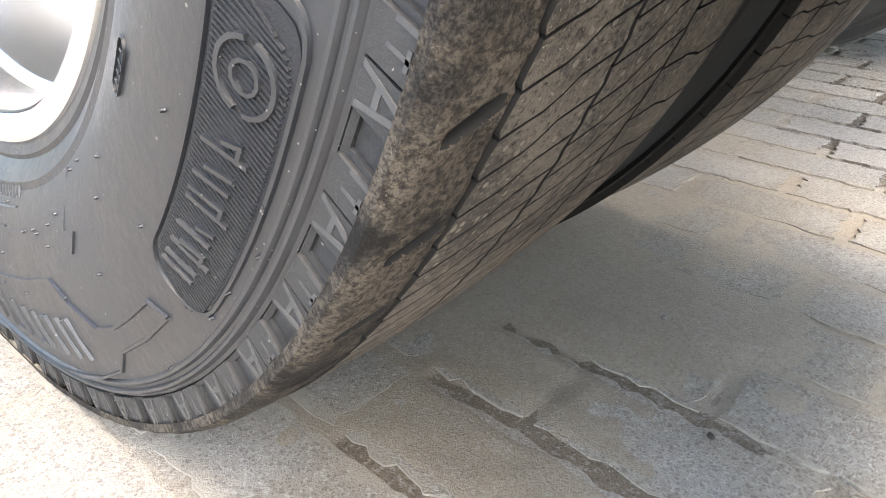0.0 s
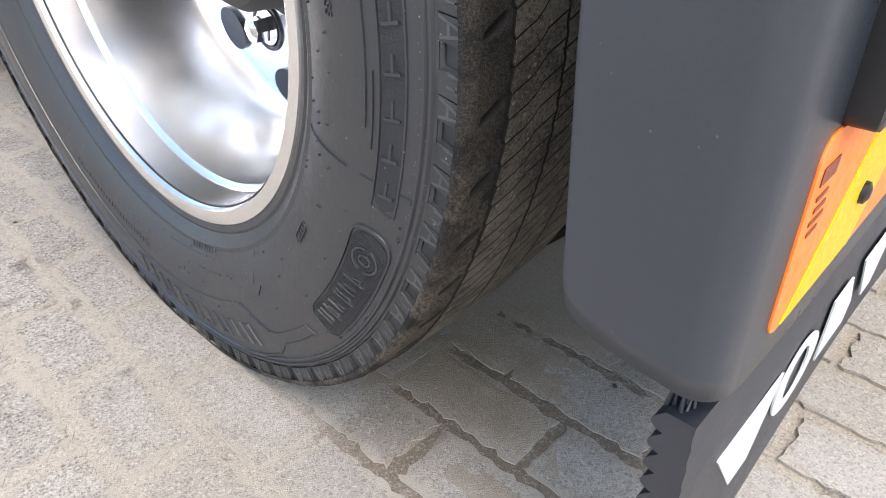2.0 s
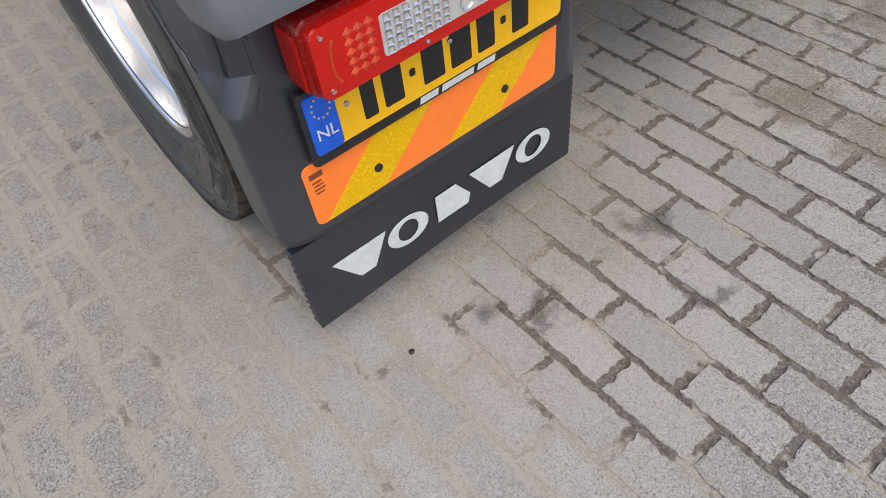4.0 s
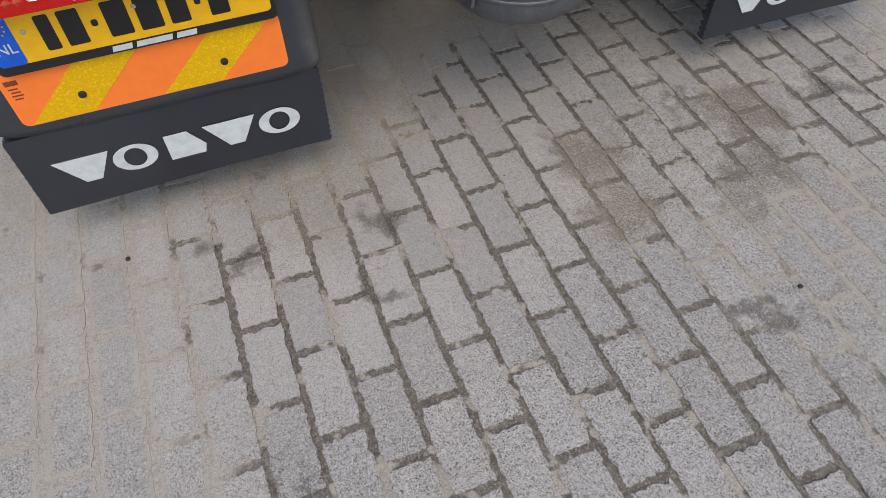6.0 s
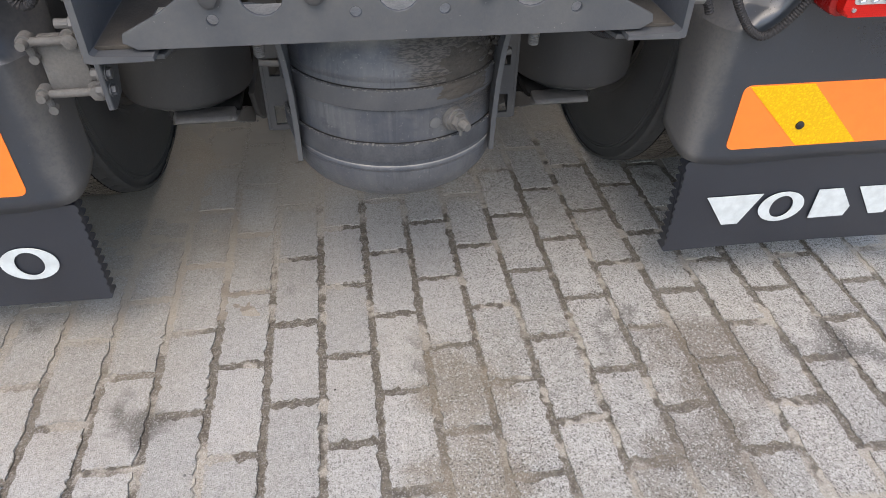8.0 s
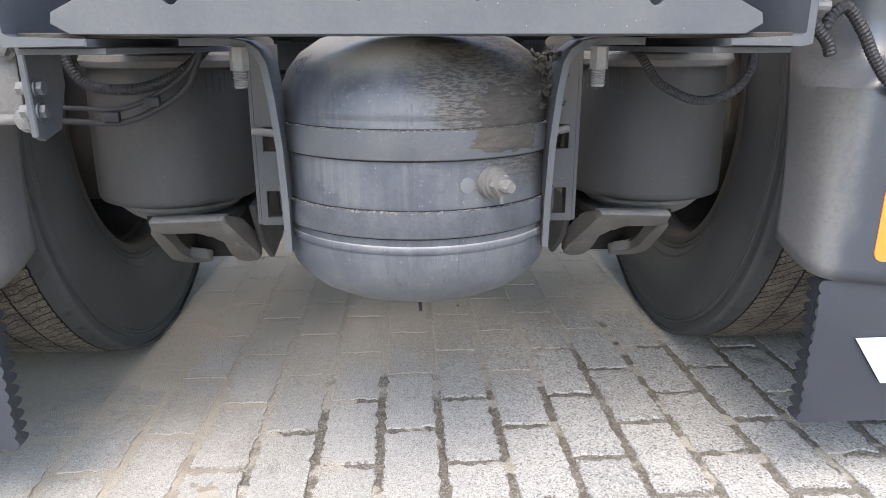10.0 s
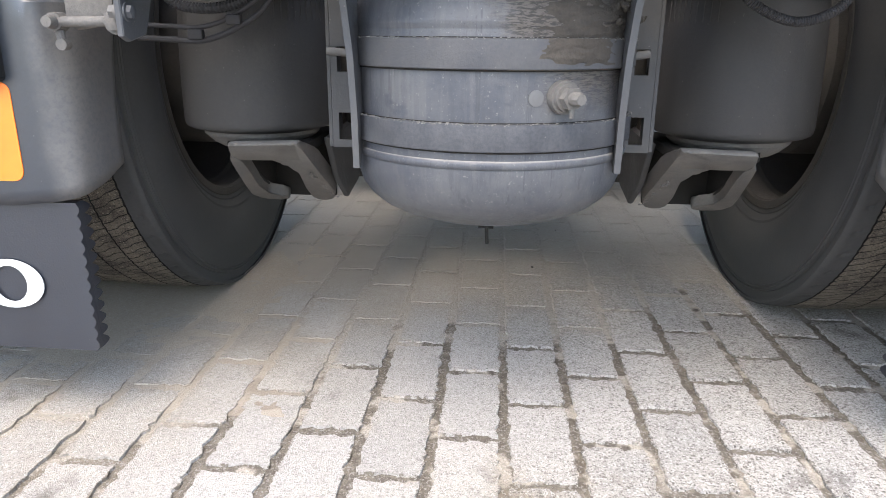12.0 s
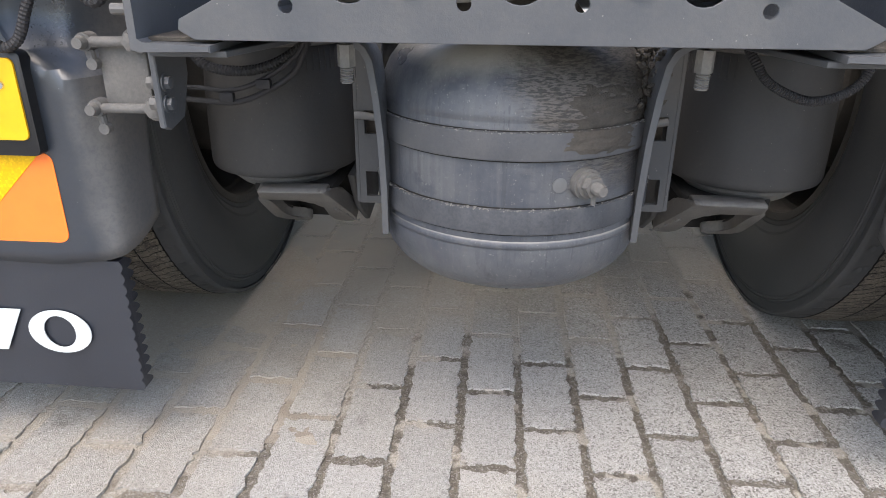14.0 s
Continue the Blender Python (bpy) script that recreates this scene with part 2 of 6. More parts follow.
        c = mix(nt, ramp(nt, d.outputs["Value"], r, r * 0.25, 0.0, amt), c, col)
    # exposed aggregate and grit: dark pits and pale grains of one to four millimetres
    thin = noise_tex(nt, 28, 4, 0.7)
    base_c = c
    mottle = noise_tex(nt, 125, 3, 0.7)
    c = mix(nt, ramp(nt, mottle, 0.53, 0.64, 0.0, 0.5), c, (0.18, 0.17, 0.152))
    c = mix(nt, ramp(nt, mottle, 0.44, 0.33, 0.0, 0.4), c, (0.58, 0.565, 0.53))
    c = mix(nt, calc(nt, "MULTIPLY", ramp(nt, grain.outputs[0], 0.5, 0.85, 0.0, 0.5), ramp(nt, thin, 0.35, 0.6, 0.3, 1.0)), c, (0.21, 0.197, 0.178))
    c = mix(nt, ramp(nt, grain.outputs[1], 0.74, 0.86, 0.0, 0.5), c, (0.64, 0.63, 0.6))
    for v, reach, share in ((pits, 0.5, 0.42), (pits2, 0.34, 0.52)):
        pick = nt.nodes.new("ShaderNodeSeparateColor")
        nt.links.new(v.outputs["Color"], pick.inputs[0])
        dot = calc(nt, "MULTIPLY", ramp(nt, v.outputs["Distance"], reach, reach * 0.7), calc(nt, "GREATER_THAN", calc(nt, "ADD", pick.outputs[0], calc(nt, "MULTIPLY", calc(nt, "SUBTRACT", thin, 0.5), 1.3)), share))
        c = mix(nt, calc(nt, "MULTIPLY", dot, ramp(nt, pick.outputs[1], 0.0, 0.8, 0.2, 0.9)), c, (0.085, 0.076, 0.064))
    c = mix(nt, ramp(nt, grit2, 0.57, 0.62, 0.0, 0.75), c, (0.07, 0.063, 0.054))
    c = mix(nt, (0.45 if damp_amount > 0.5 else 0.22) if joint else calc(nt, "SUBTRACT", ramp(nt, film, 0.05, 0.4, 0.9, 0.92), edge), base_c, c)
    nt.links.new(c, p.inputs["Base Color"])
    p.inputs["Roughness"].default_value = 0.92
    p.inputs["Specular IOR Level"].default_value = 0.25
    bump(nt, p, calc(nt, "ADD", grit, calc(nt, "MULTIPLY", grit2, 0.6)), 0.8, 0.003)
    return m


def scuffed_tread():
    """Dusty tread rubber, scuffed by grit: dark nicks, pale flecks and blotches of dried dust."""
    m, nt, p = mat("dusty_tread_rubber")
    blotch = noise_tex(nt, 17, 5, 0.7)
    nick = noise_tex(nt, 330, 4, 0.75)
    fleck = noise_tex(nt, 560, 2, 0.6)
    c = mix(nt, ramp(nt, calc(nt, "ADD", blotch, calc(nt, "MULTIPLY", calc(nt, "SUBTRACT", nick, 0.5), 0.9)), 0.3, 0.66), (0.062, 0.053, 0.043), (0.2, 0.172, 0.135))
    c = mix(nt, ramp(nt, nick, 0.42, 0.34, 0.0, 0.85), c, (0.02, 0.0175, 0.015))
    c = mix(nt, ramp(nt, fleck, 0.63, 0.7, 0.0, 0.8), c, (0.38, 0.335, 0.275))
    stones = cells(nt, 210)
    pick = nt.nodes.new("ShaderNodeSeparateColor")
    nt.links.new(stones.outputs["Color"], pick.inputs[0])
    dot = calc(nt, "MULTIPLY", ramp(nt, stones.outputs["Distance"], 0.4, 0.28), calc(nt, "GREATER_THAN", pick.outputs[0], 0.86))
    c = mix(nt, calc(nt, "MULTIPLY", dot, 0.7), c, (0.33, 0.29, 0.235))
    nt.links.new(c, p.inputs["Base Color"])
    p.inputs["Roughness"].default_value = 0.85
    bump(nt, p, calc(nt, "ADD", nick, calc(nt, "MULTIPLY", fleck, 0.5)), 1.0, 0.0035)
    return m


def muddy_rubber():
    """Worn shoulder: bare dark rubber in patches, crumbly tan mud between them."""
    m, nt, p = mat("muddy_shoulder_rubber")
    patch = calc(nt, "ADD", calc(nt, "MULTIPLY", noise_tex(nt, 17, 5, 0.65), 0.5), calc(nt, "MULTIPLY", noise_tex(nt, 8, 3, 0.6), 0.5))
    crumbs = noise_tex(nt, 300, 5, 0.8)
    fine = noise_tex(nt, 700, 3, 0.7)
    f = ramp(nt, calc(nt, "ADD", patch, calc(nt, "MULTIPLY", calc(nt, "SUBTRACT", crumbs, 0.5), 0.16)), 0.46, 0.55)
    low = nt.nodes.new("ShaderNodeSeparateXYZ")            # mud from the last puddle, on the lower tread only
    nt.links.new(place(nt), low.inputs[0])
    f = calc(nt, "MULTIPLY", f, ramp(nt, calc(nt, "ADD", low.outputs[2], calc(nt, "MULTIPLY", calc(nt, "SUBTRACT", patch, 0.5), 0.5)), 0.52, 0.36, 0.12, 1.0))
    mud = mix(nt, ramp(nt, crumbs, 0.38, 0.6), (0.03, 0.0255, 0.021), (0.125, 0.106, 0.083))
    mud = mix(nt, ramp(nt, fine, 0.62, 0.7, 0.0, 0.7), mud, (0.27, 0.235, 0.19))
    rub = mix(nt, ramp(nt, fine, 0.42, 0.62), (0.015, 0.0135, 0.0122), (0.05, 0.044, 0.037))
    rub = mix(nt, ramp(nt, noise_tex(nt, 34, 5, 0.7), 0.5, 0.4, 0.0, 0.8), rub, (0.011, 0.0102, 0.0095))
    nt.links.new(mix(nt, f, rub, mud), p.inputs["Base Color"])
    nt.links.new(ramp(nt, f, 0, 1, 0.8, 0.95), p.inputs["Roughness"])
    p.inputs["Specular IOR Level"].default_value = 0.22
    bump(nt, p, calc(nt, "ADD", calc(nt, "MULTIPLY", crumbs, calc(nt, "ADD", f, 0.15)), calc(nt, "MULTIPLY", fine, 0.3)), 0.7, 0.002)
    return m


M_PAVER = paving_material("weathered_concrete", False)
M_BED = paving_material("joint_sand", True)
M_SIDEWALL = worn("tyre_rubber", (0.0115, 0.0133, 0.0165), (0.036, 0.039, 0.045), 0.55, (0.26, 0.46), 0.0, 7, 160, 0.18, None, 0.8)
M_KNURL = worn("rough_black_rubber", (0.0125, 0.0135, 0.0155), (0.04, 0.04, 0.042), 0.6, (0.4, 0.6), 0.0, 20, 420, 0.8, None, 0.5)
M_SIDEWALL_IN = worn("dusty_tyre_rubber", (0.028, 0.0295, 0.0315), (0.076, 0.0755, 0.0735), 0.8, (0.6, 0.85), 0.0, 4, 120, 0.25)
M_TREAD = scuffed_tread()
M_SHOULDER = muddy_rubber()
# clean groove rubber; its near-black also paints shade in pedestals and at straps
M_GROOVE = worn("groove_rubber_and_shade", (0.008, 0.0075, 0.007), (0.02, 0.018, 0.015), 0.6, (0.8, 0.9), 0.0, 20, 200, 0.3)
M_LUG = worn("shoulder_lug_rubber", (0.018, 0.0185, 0.02), (0.062, 0.06, 0.057), 0.7, (0.42, 0.7), 0.0, 20, 260, 0.5, None, 0.8)
# paler than M_LUG, for the raised strokes on the lugs
M_LUGEDGE = worn("pale_rubber_edge", (0.035, 0.036, 0.038), (0.12, 0.117, 0.112), 0.6, (0.4, 0.6), 0.0, 30, 300, 0.3)
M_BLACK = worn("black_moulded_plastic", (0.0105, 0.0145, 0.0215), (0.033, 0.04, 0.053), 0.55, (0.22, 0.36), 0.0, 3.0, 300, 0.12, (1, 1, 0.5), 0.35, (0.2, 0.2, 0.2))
M_FLAP = worn("black_rubber_sheet", (0.006, 0.0085, 0.016), (0.018, 0.022, 0.033), 0.5, (0.33, 0.5), 0.0, 5.0, 260, 0.2, None, 0.2, (0.15, 0.15, 0.15))


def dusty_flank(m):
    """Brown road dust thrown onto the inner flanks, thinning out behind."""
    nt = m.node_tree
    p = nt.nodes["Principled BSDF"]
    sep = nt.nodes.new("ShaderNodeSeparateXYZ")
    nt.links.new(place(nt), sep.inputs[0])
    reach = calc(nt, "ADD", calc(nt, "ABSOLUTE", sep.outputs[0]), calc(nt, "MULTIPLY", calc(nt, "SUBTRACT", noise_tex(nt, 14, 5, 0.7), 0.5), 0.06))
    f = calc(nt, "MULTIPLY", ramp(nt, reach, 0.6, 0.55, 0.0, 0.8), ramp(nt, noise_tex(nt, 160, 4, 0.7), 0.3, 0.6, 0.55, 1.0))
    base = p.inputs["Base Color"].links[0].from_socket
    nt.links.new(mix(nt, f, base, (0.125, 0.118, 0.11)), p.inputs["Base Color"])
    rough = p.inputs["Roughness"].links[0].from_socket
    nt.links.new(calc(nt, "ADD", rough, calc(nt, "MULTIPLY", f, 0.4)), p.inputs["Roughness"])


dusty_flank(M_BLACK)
for glossy in (M_BLACK, M_FLAP, M_SIDEWALL):
    glossy.node_tree.nodes["Principled BSDF"].inputs["Specular IOR Level"].default_value = 0.95
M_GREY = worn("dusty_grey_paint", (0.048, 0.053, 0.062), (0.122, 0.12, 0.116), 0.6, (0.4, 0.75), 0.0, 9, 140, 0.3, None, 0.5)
# darkened copy of M_GREY: shade under the chassis put into the colour
M_SHADE = worn("dusty_grey_paint_in_shade", (0.032, 0.034, 0.038), (0.09, 0.087, 0.082), 0.6, (0.45, 0.75), 0.0, 9, 140, 0.3, None, 0.4)
M_CAST = worn("dusty_cast_iron", (0.07, 0.068, 0.066), (0.19, 0.18, 0.165), 0.8, (0.6, 0.85), 0.1, 14, 220, 0.6, None, 0.4)
M_DARKIRON = worn("dark_grimy_iron", (0.02, 0.019, 0.018), (0.09, 0.082, 0.072), 0.8, (0.6, 0.9), 0.0, 9, 180, 0.6)
M_BAG = worn("dusty_bellows_rubber", (0.018, 0.018, 0.0185), (0.056, 0.0535, 0.05), 0.85, (0.55, 0.8), 0.0, 7, 190, 0.3, (1, 1, 0.45), 0.3)
M_BEAD = worn("dusty_clamp_ring", (0.085, 0.084, 0.082), (0.24, 0.23, 0.212), 0.9, (0.6, 0.8), 0.0, 15, 200, 0.4)
M_STRAP = worn("steel_strap", (0.04, 0.044, 0.054), (0.115, 0.114, 0.113), 0.7, (0.38, 0.7), 0.15, 16, 240, 0.35, (1, 1, 0.6), 0.15, (0.42, 0.4, 0.36))
M_STRAP_BARE = worn("bare_steel_strap", (0.02, 0.024, 0.034), (0.115, 0.117, 0.122), 0.75, (0.3, 0.6), 0.2, 20, 260, 0.35, (1, 1, 0.7), 0.2, (0.45, 0.43, 0.39))
M_MUD = worn("caked_road_dirt", (0.028, 0.0245, 0.021), (0.088, 0.077, 0.064), 0.9, (0.85, 0.95), 0.0, 22, 260, 1.0)
M_BOLT = worn("zinc_bolt", (0.1, 0.1, 0.1), (0.17, 0.162, 0.15), 0.7, (0.45, 0.7), 0.35, 30, 300, 0.3)
M_HOSE = worn("black_corrugated_hose", (0.012, 0.0115, 0.013), (0.036, 0.034, 0.035), 0.6, (0.5, 0.75), 0.0, 25, 200, 0.2)
M_DRIFT = paving_material("drifted_sand", True, 0.42, 0.2)
# guard plastic made lighter: dust and the sky's sheen put into the colour
M_COVER = worn("dusty_plastic_sky_sheen", (0.09, 0.102, 0.12), (0.17, 0.182, 0.2), 0.6, (0.3, 0.45), 0.0, 3.0, 300, 0.15, None, 0.3)
M_GRITTY = worn("loose_pale_grit", (0.3, 0.275, 0.235), (0.56, 0.525, 0.465), 0.8, (0.85, 0.95), 0.0, 30, 240, 1.0, None, 0.7, (0.14, 0.12, 0.1))
M_WHITE = plain("white_vinyl", (0.62, 0.66, 0.66), 0.45)
M_BLUE = plain("plate_blue", (0.001, 0.1, 0.62), 0.5)
M_STICKER = plain("sticker_blue", (0.012, 0.055, 0.46), 0.35)
M_PLATE = plain("plate_yellow", (0.87, 0.47, 0.003), 0.45, 0, 0.03, 0.0)
M_INK = plain("black_embossed_paint", (0.012, 0.012, 0.012), 0.35)
M_PRINT = plain("thin_brown_print", (0.22, 0.05, 0.02), 0.45)
M_ORANGE = plain("fluorescent_orange", (1.0, 0.22, 0.028), 0.42, 0, 0.02, 0.12)
M_FRAME = plain("black_plate_holder", (0.015, 0.015, 0.016), 0.4)
M_CHROME = plain("chromed_cap", (0.75, 0.75, 0.76), 0.12, 1.0)
M_CUP = plain("lamp_reflector_cup", (0.72, 0.73, 0.74), 0.22, 1.0)
M_PALE = plain("lamp_white_backing", (0.5, 0.49, 0.48), 0.3)
M_YCHOCK = plain("yellow_plastic", (0.8, 0.42, 0.01), 0.45)


def tank_material():
    m, nt, p = mat("dusty_grey_tank_paint")
    streak = noise_tex(nt, 9, 4, 0.6, (7, 7, 0.35))
    cloud = noise_tex(nt, 6, 6, 0.65)
    wet = noise_tex(nt, 11, 3, 0.6, (1, 1, 2.2))
    grain = noise_tex(nt, 260, 5, 0.75)
    c = mix(nt, ramp(nt, cloud, 0.35, 0.68), (0.046, 0.052, 0.066), (0.104, 0.107, 0.113))
    c = mix(nt, ramp(nt, streak, 0.5, 0.66, 0.0, 0.18), c, (0.17, 0.166, 0.158))
    c = mix(nt, ramp(nt, streak, 0.45, 0.35, 0.0, 0.4), c, (0.05, 0.053, 0.061))
    drip = noise_tex(nt, 16, 3, 0.5, (8, 8, 0.3))
    c = mix(nt, ramp(nt, drip, 0.62, 0.7, 0.0, 0.45), c, (0.035, 0.038, 0.046))
    c = mix(nt, calc(nt, "MULTIPLY", ramp(nt, wet, 0.6, 0.68), ramp(nt, streak, 0.35, 0.55, 0.2, 0.7)), c, (0.045, 0.05, 0.062))
    c = mix(nt, ramp(nt, grain, 0.6, 0.68, 0.0, 0.5), c, (0.3, 0.285, 0.26))
    c = mix(nt, ramp(nt, grain, 0.4, 0.33, 0.0, 0.55), c, (0.05, 0.05, 0.052))
    up = nt.nodes.new("ShaderNodeSeparateXYZ")
    nt.links.new(nt.nodes.new("ShaderNodeNewGeometry").outputs["Normal"], up.inputs[0])
    c = mix(nt, ramp(nt, calc(nt, "ADD", up.outputs[2], calc(nt, "MULTIPLY", calc(nt, "SUBTRACT", cloud, 0.5), 0.6)), 0.45, 0.8, 0.0, 0.85), c, (0.33, 0.31, 0.275))
    # brown crazed dirt film on the upper right
    d = nt.nodes.new("ShaderNodeVectorMath")
    d.operation = "DISTANCE"
    nt.links.new(place(nt), d.inputs[0])
    d.inputs[1].default_value = (0.12, -0.02, 0.62)
    craze = noise_tex(nt, 95, 4, 0.7, (1, 1, 4.5))
    reach = calc(nt, "ADD", d.outputs["Value"], calc(nt, "MULTIPLY", calc(nt, "SUBTRACT", noise_tex(nt, 22, 5, 0.7), 0.5), 0.14))
    dirt = mix(nt, ramp(nt, craze, 0.44, 0.54), (0.03, 0.026, 0.022), (0.1, 0.088, 0.074))
    c = mix(nt, ramp(nt, reach, 0.155, 0.085, 0.0, 0.95), c, dirt)
    grain = calc(nt, "ADD", grain, calc(nt, "MULTIPLY", craze, ramp(nt, reach, 0.15, 0.09, 0.0, 5.0)))
    nt.links.new(c, p.inputs["Base Color"])
    nt.links.new(ramp(nt, cloud, 0.3, 0.7, 0.26, 0.55), p.inputs["Roughness"])
    bump(nt, p, grain, 0.35, 0.0015)
    return m


def reflective_yellow():
    m, nt, p = mat("retroreflective_yellow")
    v = node(nt, "ShaderNodeTexVoronoi", Scale=190.0, Randomness=0.15)
    v.feature = "DISTANCE_TO_EDGE"
    nt.links.new(place(nt), v.inputs["Vector"])
    nt.links.new(mix(nt, ramp(nt, v.outputs["Distance"], 0.0, 0.12), (0.7, 0.4, 0.0), (0.92, 0.56, 0.002)), p.inputs["Base Color"])
    p.inputs["Roughness"].default_value = 0.4
    p.inputs["Specular IOR Level"].default_value = 0.3
    p.inputs["Coat Weight"].default_value = 0.12
    return m


def polished(name, col, r0, r1):
    m, nt, p = mat(name)
    n = noise_tex(nt, 14, 6, 0.6)
    nt.links.new(mix(nt, ramp(nt, n, 0.35, 0.7), col, tuple(c * 0.96 for c in col)), p.inputs["Base Color"])
    nt.links.new(ramp(nt, n, 0.35, 0.7, r0, r1), p.inputs["Roughness"])
    p.inputs["Metallic"].default_value = 1.0
    bump(nt, p, noise_tex(nt, 3, 1), 0.03, 0.01)
    return m


def red_lens():
    m, nt, p = mat("red_lamp_plastic")
    w = node(nt, "ShaderNodeTexVoronoi", Scale=290.0, Randomness=0.15)      # fine grid of prisms
    nt.links.new(place(nt), w.inputs["Vector"])
    nt.links.new(mix(nt, ramp(nt, w.outputs["Distance"], 0.2, 0.6), (0.3, 0.003, 0.002), (0.5, 0.01, 0.006)), p.inputs["Base Color"])
    p.inputs["Roughness"].default_value = 0.2
    p.inputs["Specular IOR Level"].default_value = 0.3
    p.inputs["Coat Weight"].default_value = 0.12
    bump(nt, p, w.outputs["Distance"], 0.5, 0.001)
    return m


M_TANK = tank_material()
M_RETRO = reflective_yellow()
M_RIM = polished("polished_aluminium", (0.95, 0.952, 0.955), 0.2, 0.24)
M_RED = red_lens()
M_DARKRED = plain("dark_red_housing", (0.26, 0.006, 0.005), 0.25, 0, 0.05, 0.15)
M_FACET = plain("red_prism_facets", (0.6, 0.05, 0.012), 0.22, 0, 0.1, 0.0)


# ---- mesh helpers ----
def finish(name, bm, material, sharp=32.0):
    bmesh.ops.recalc_face_normals(bm, faces=bm.faces[:])
    me = bpy.data.meshes.new(name)
    bm.to_mesh(me)
    bm.free()
    me.materials.append(material)
    me.polygons.foreach_set("use_smooth", [True] * len(me.polygons))
    me.set_sharp_from_angle(angle=radians(sharp))
    return me


def part(name, bm, material, parent, label="", sharp=32.0):
    """Link a bmesh as one mesh object under a thing or a part."""
    ob = new(name, finish(name, bm, material, sharp))
    ob.parent = parent
    return tagged(ob, label)


def word_mesh(name, text, size, depth, material):
    """Letters in the built-in font as a mesh, centred on x, lying in the xy plane."""
    cu = bpy.data.curves.new(name, "FONT")
    cu.body, cu.size, cu.extrude = text, size, depth
    cu.align_x = "CENTER"
    tmp = new("tmp", cu)
    dg = bpy.context.evaluated_depsgraph_get()
    me = bpy.data.meshes.new_from_object(tmp.evaluated_get(dg))
    bpy.data.objects.remove(tmp)
    me.materials.clear()
    me.materials.append(material)
    return me


def piece(name, me, parent, m=None):
    ob = new(name, me)
    ob.parent = parent
    if m is not None:
        ob.matrix_basis = m
    return ob


def box(bm, x0, x1, y0, y1, z0, z1, bevel=0.0, seg=2):
    vs = [bm.verts.new((x, y, z)) for x in (x0, x1) for y in (y0, y1) for z in (z0, z1)]
    fs = [bm.faces.new([vs[i] for i in q]) for q in ((0, 1, 3, 2), (4, 6, 7, 5), (0, 4, 5, 1), (2, 3, 7, 6), (0, 2, 6, 4), (1, 5, 7, 3))]
    if bevel:
        es = list({e for f in fs for e in f.edges})
        bmesh.ops.bevel(bm, geom=es, offset=bevel, segments=seg, affect="EDGES", profile=0.5)
    return bm


AX = {"x": (1, 2, 0), "y": (0, 2, 1), "z": (0, 1, 2)}


def prism(bm, pts, axis, a, b, bevel=0.0, seg=2):
    """Extrude a flat outline (its two coordinates in x, y, z order) along an axis from a to b."""
    i, j, k = AX[axis]
    rings = []
    for d in (a, b):
        ring = []
        for u, v in pts:
            c = [0, 0, 0]
            c[i], c[j], c[k] = u, v, d
            ring.append(bm.verts.new(c))
        rings.append(ring)
    fs = [bm.faces.new(rings[0]), bm.faces.new(rings[1][::-1])]
    n = len(pts)
    for q in range(n):
        fs.append(bm.faces.new((rings[0][q], rings[1][q], rings[1][(q + 1) % n], rings[0][(q + 1) % n])))
    if bevel:
        es = list(fs[0].edges) + list(fs[1].edges)
        bmesh.ops.bevel(bm, geom=es, offset=bevel, segments=seg, affect="EDGES", profile=0.5)
    return bm


def turned(bm, prof, centre, axis="z", n=48, a0=0.0, a1=360.0):
    """Turn a profile of (radius, along) round an axis through centre."""
    full = a1 - a0 >= 359.9
    steps = n if full else n + 1
    i, j, k = {"x": (1, 2, 0), "y": (0, 2, 1), "z": (0, 1, 2)}[axis]
    grid = []
    for s in range(steps):
        t = radians(a0 + (a1 - a0) * s / n)
        row = []
        for r, h in prof:
            c = [0, 0, 0]
            c[i], c[j], c[k] = centre[i] + r * math.cos(t), centre[j] + r * math.sin(t), centre[k] + h
            row.append(bm.verts.new(c))
        grid.append(row)
    for s in range(steps if full else steps - 1):
        A, B = grid[s], grid[(s + 1) % steps]
        for q in range(len(prof) - 1):
            bm.faces.new((A[q], B[q], B[q + 1], A[q + 1]))
    bmesh.ops.remove_doubles(bm, verts=bm.verts[:], dist=1e-5)
    return bm


def rod(bm, p0, p1, r0, r1=None, n=14, caps=True):
    p0, p1 = Vector(p0), Vector(p1)
    r1 = r0 if r1 is None else r1
    q = (p1 - p0).to_track_quat("Z", "Y")
    rings = []
    for p, r in ((p0, r0), (p1, r1)):
        rings.append([bm.verts.new(p + q @ Vector((r * math.cos(2 * math.pi * s / n), r * math.sin(2 * math.pi * s / n), 0))) for s in range(n)])
    for s in range(n):
        bm.faces.new((rings[0][s], rings[0][(s + 1) % n], rings[1][(s + 1) % n], rings[1][s]))
    if caps:
        bm.faces.new(rings[0][::-1]), bm.faces.new(rings[1])
    return bm


def smooth_line(pts, per=8):
    """A Catmull-Rom line through the points."""
    P = [Vector(p) for p in pts]
    P = [2 * P[0] - P[1]] + P + [2 * P[-1] - P[-2]]
    out = []
    for i in range(1, len(P) - 2):
        a, b, c, d = P[i - 1:i + 3]
        for s in range(per):
            t = s / per
            out.append(0.5 * (2 * b + (c - a) * t + (2 * a - 5 * b + 4 * c - d) * t * t + (3 * b - a - 3 * c + d) * t ** 3))
    return out + [P[-2]]


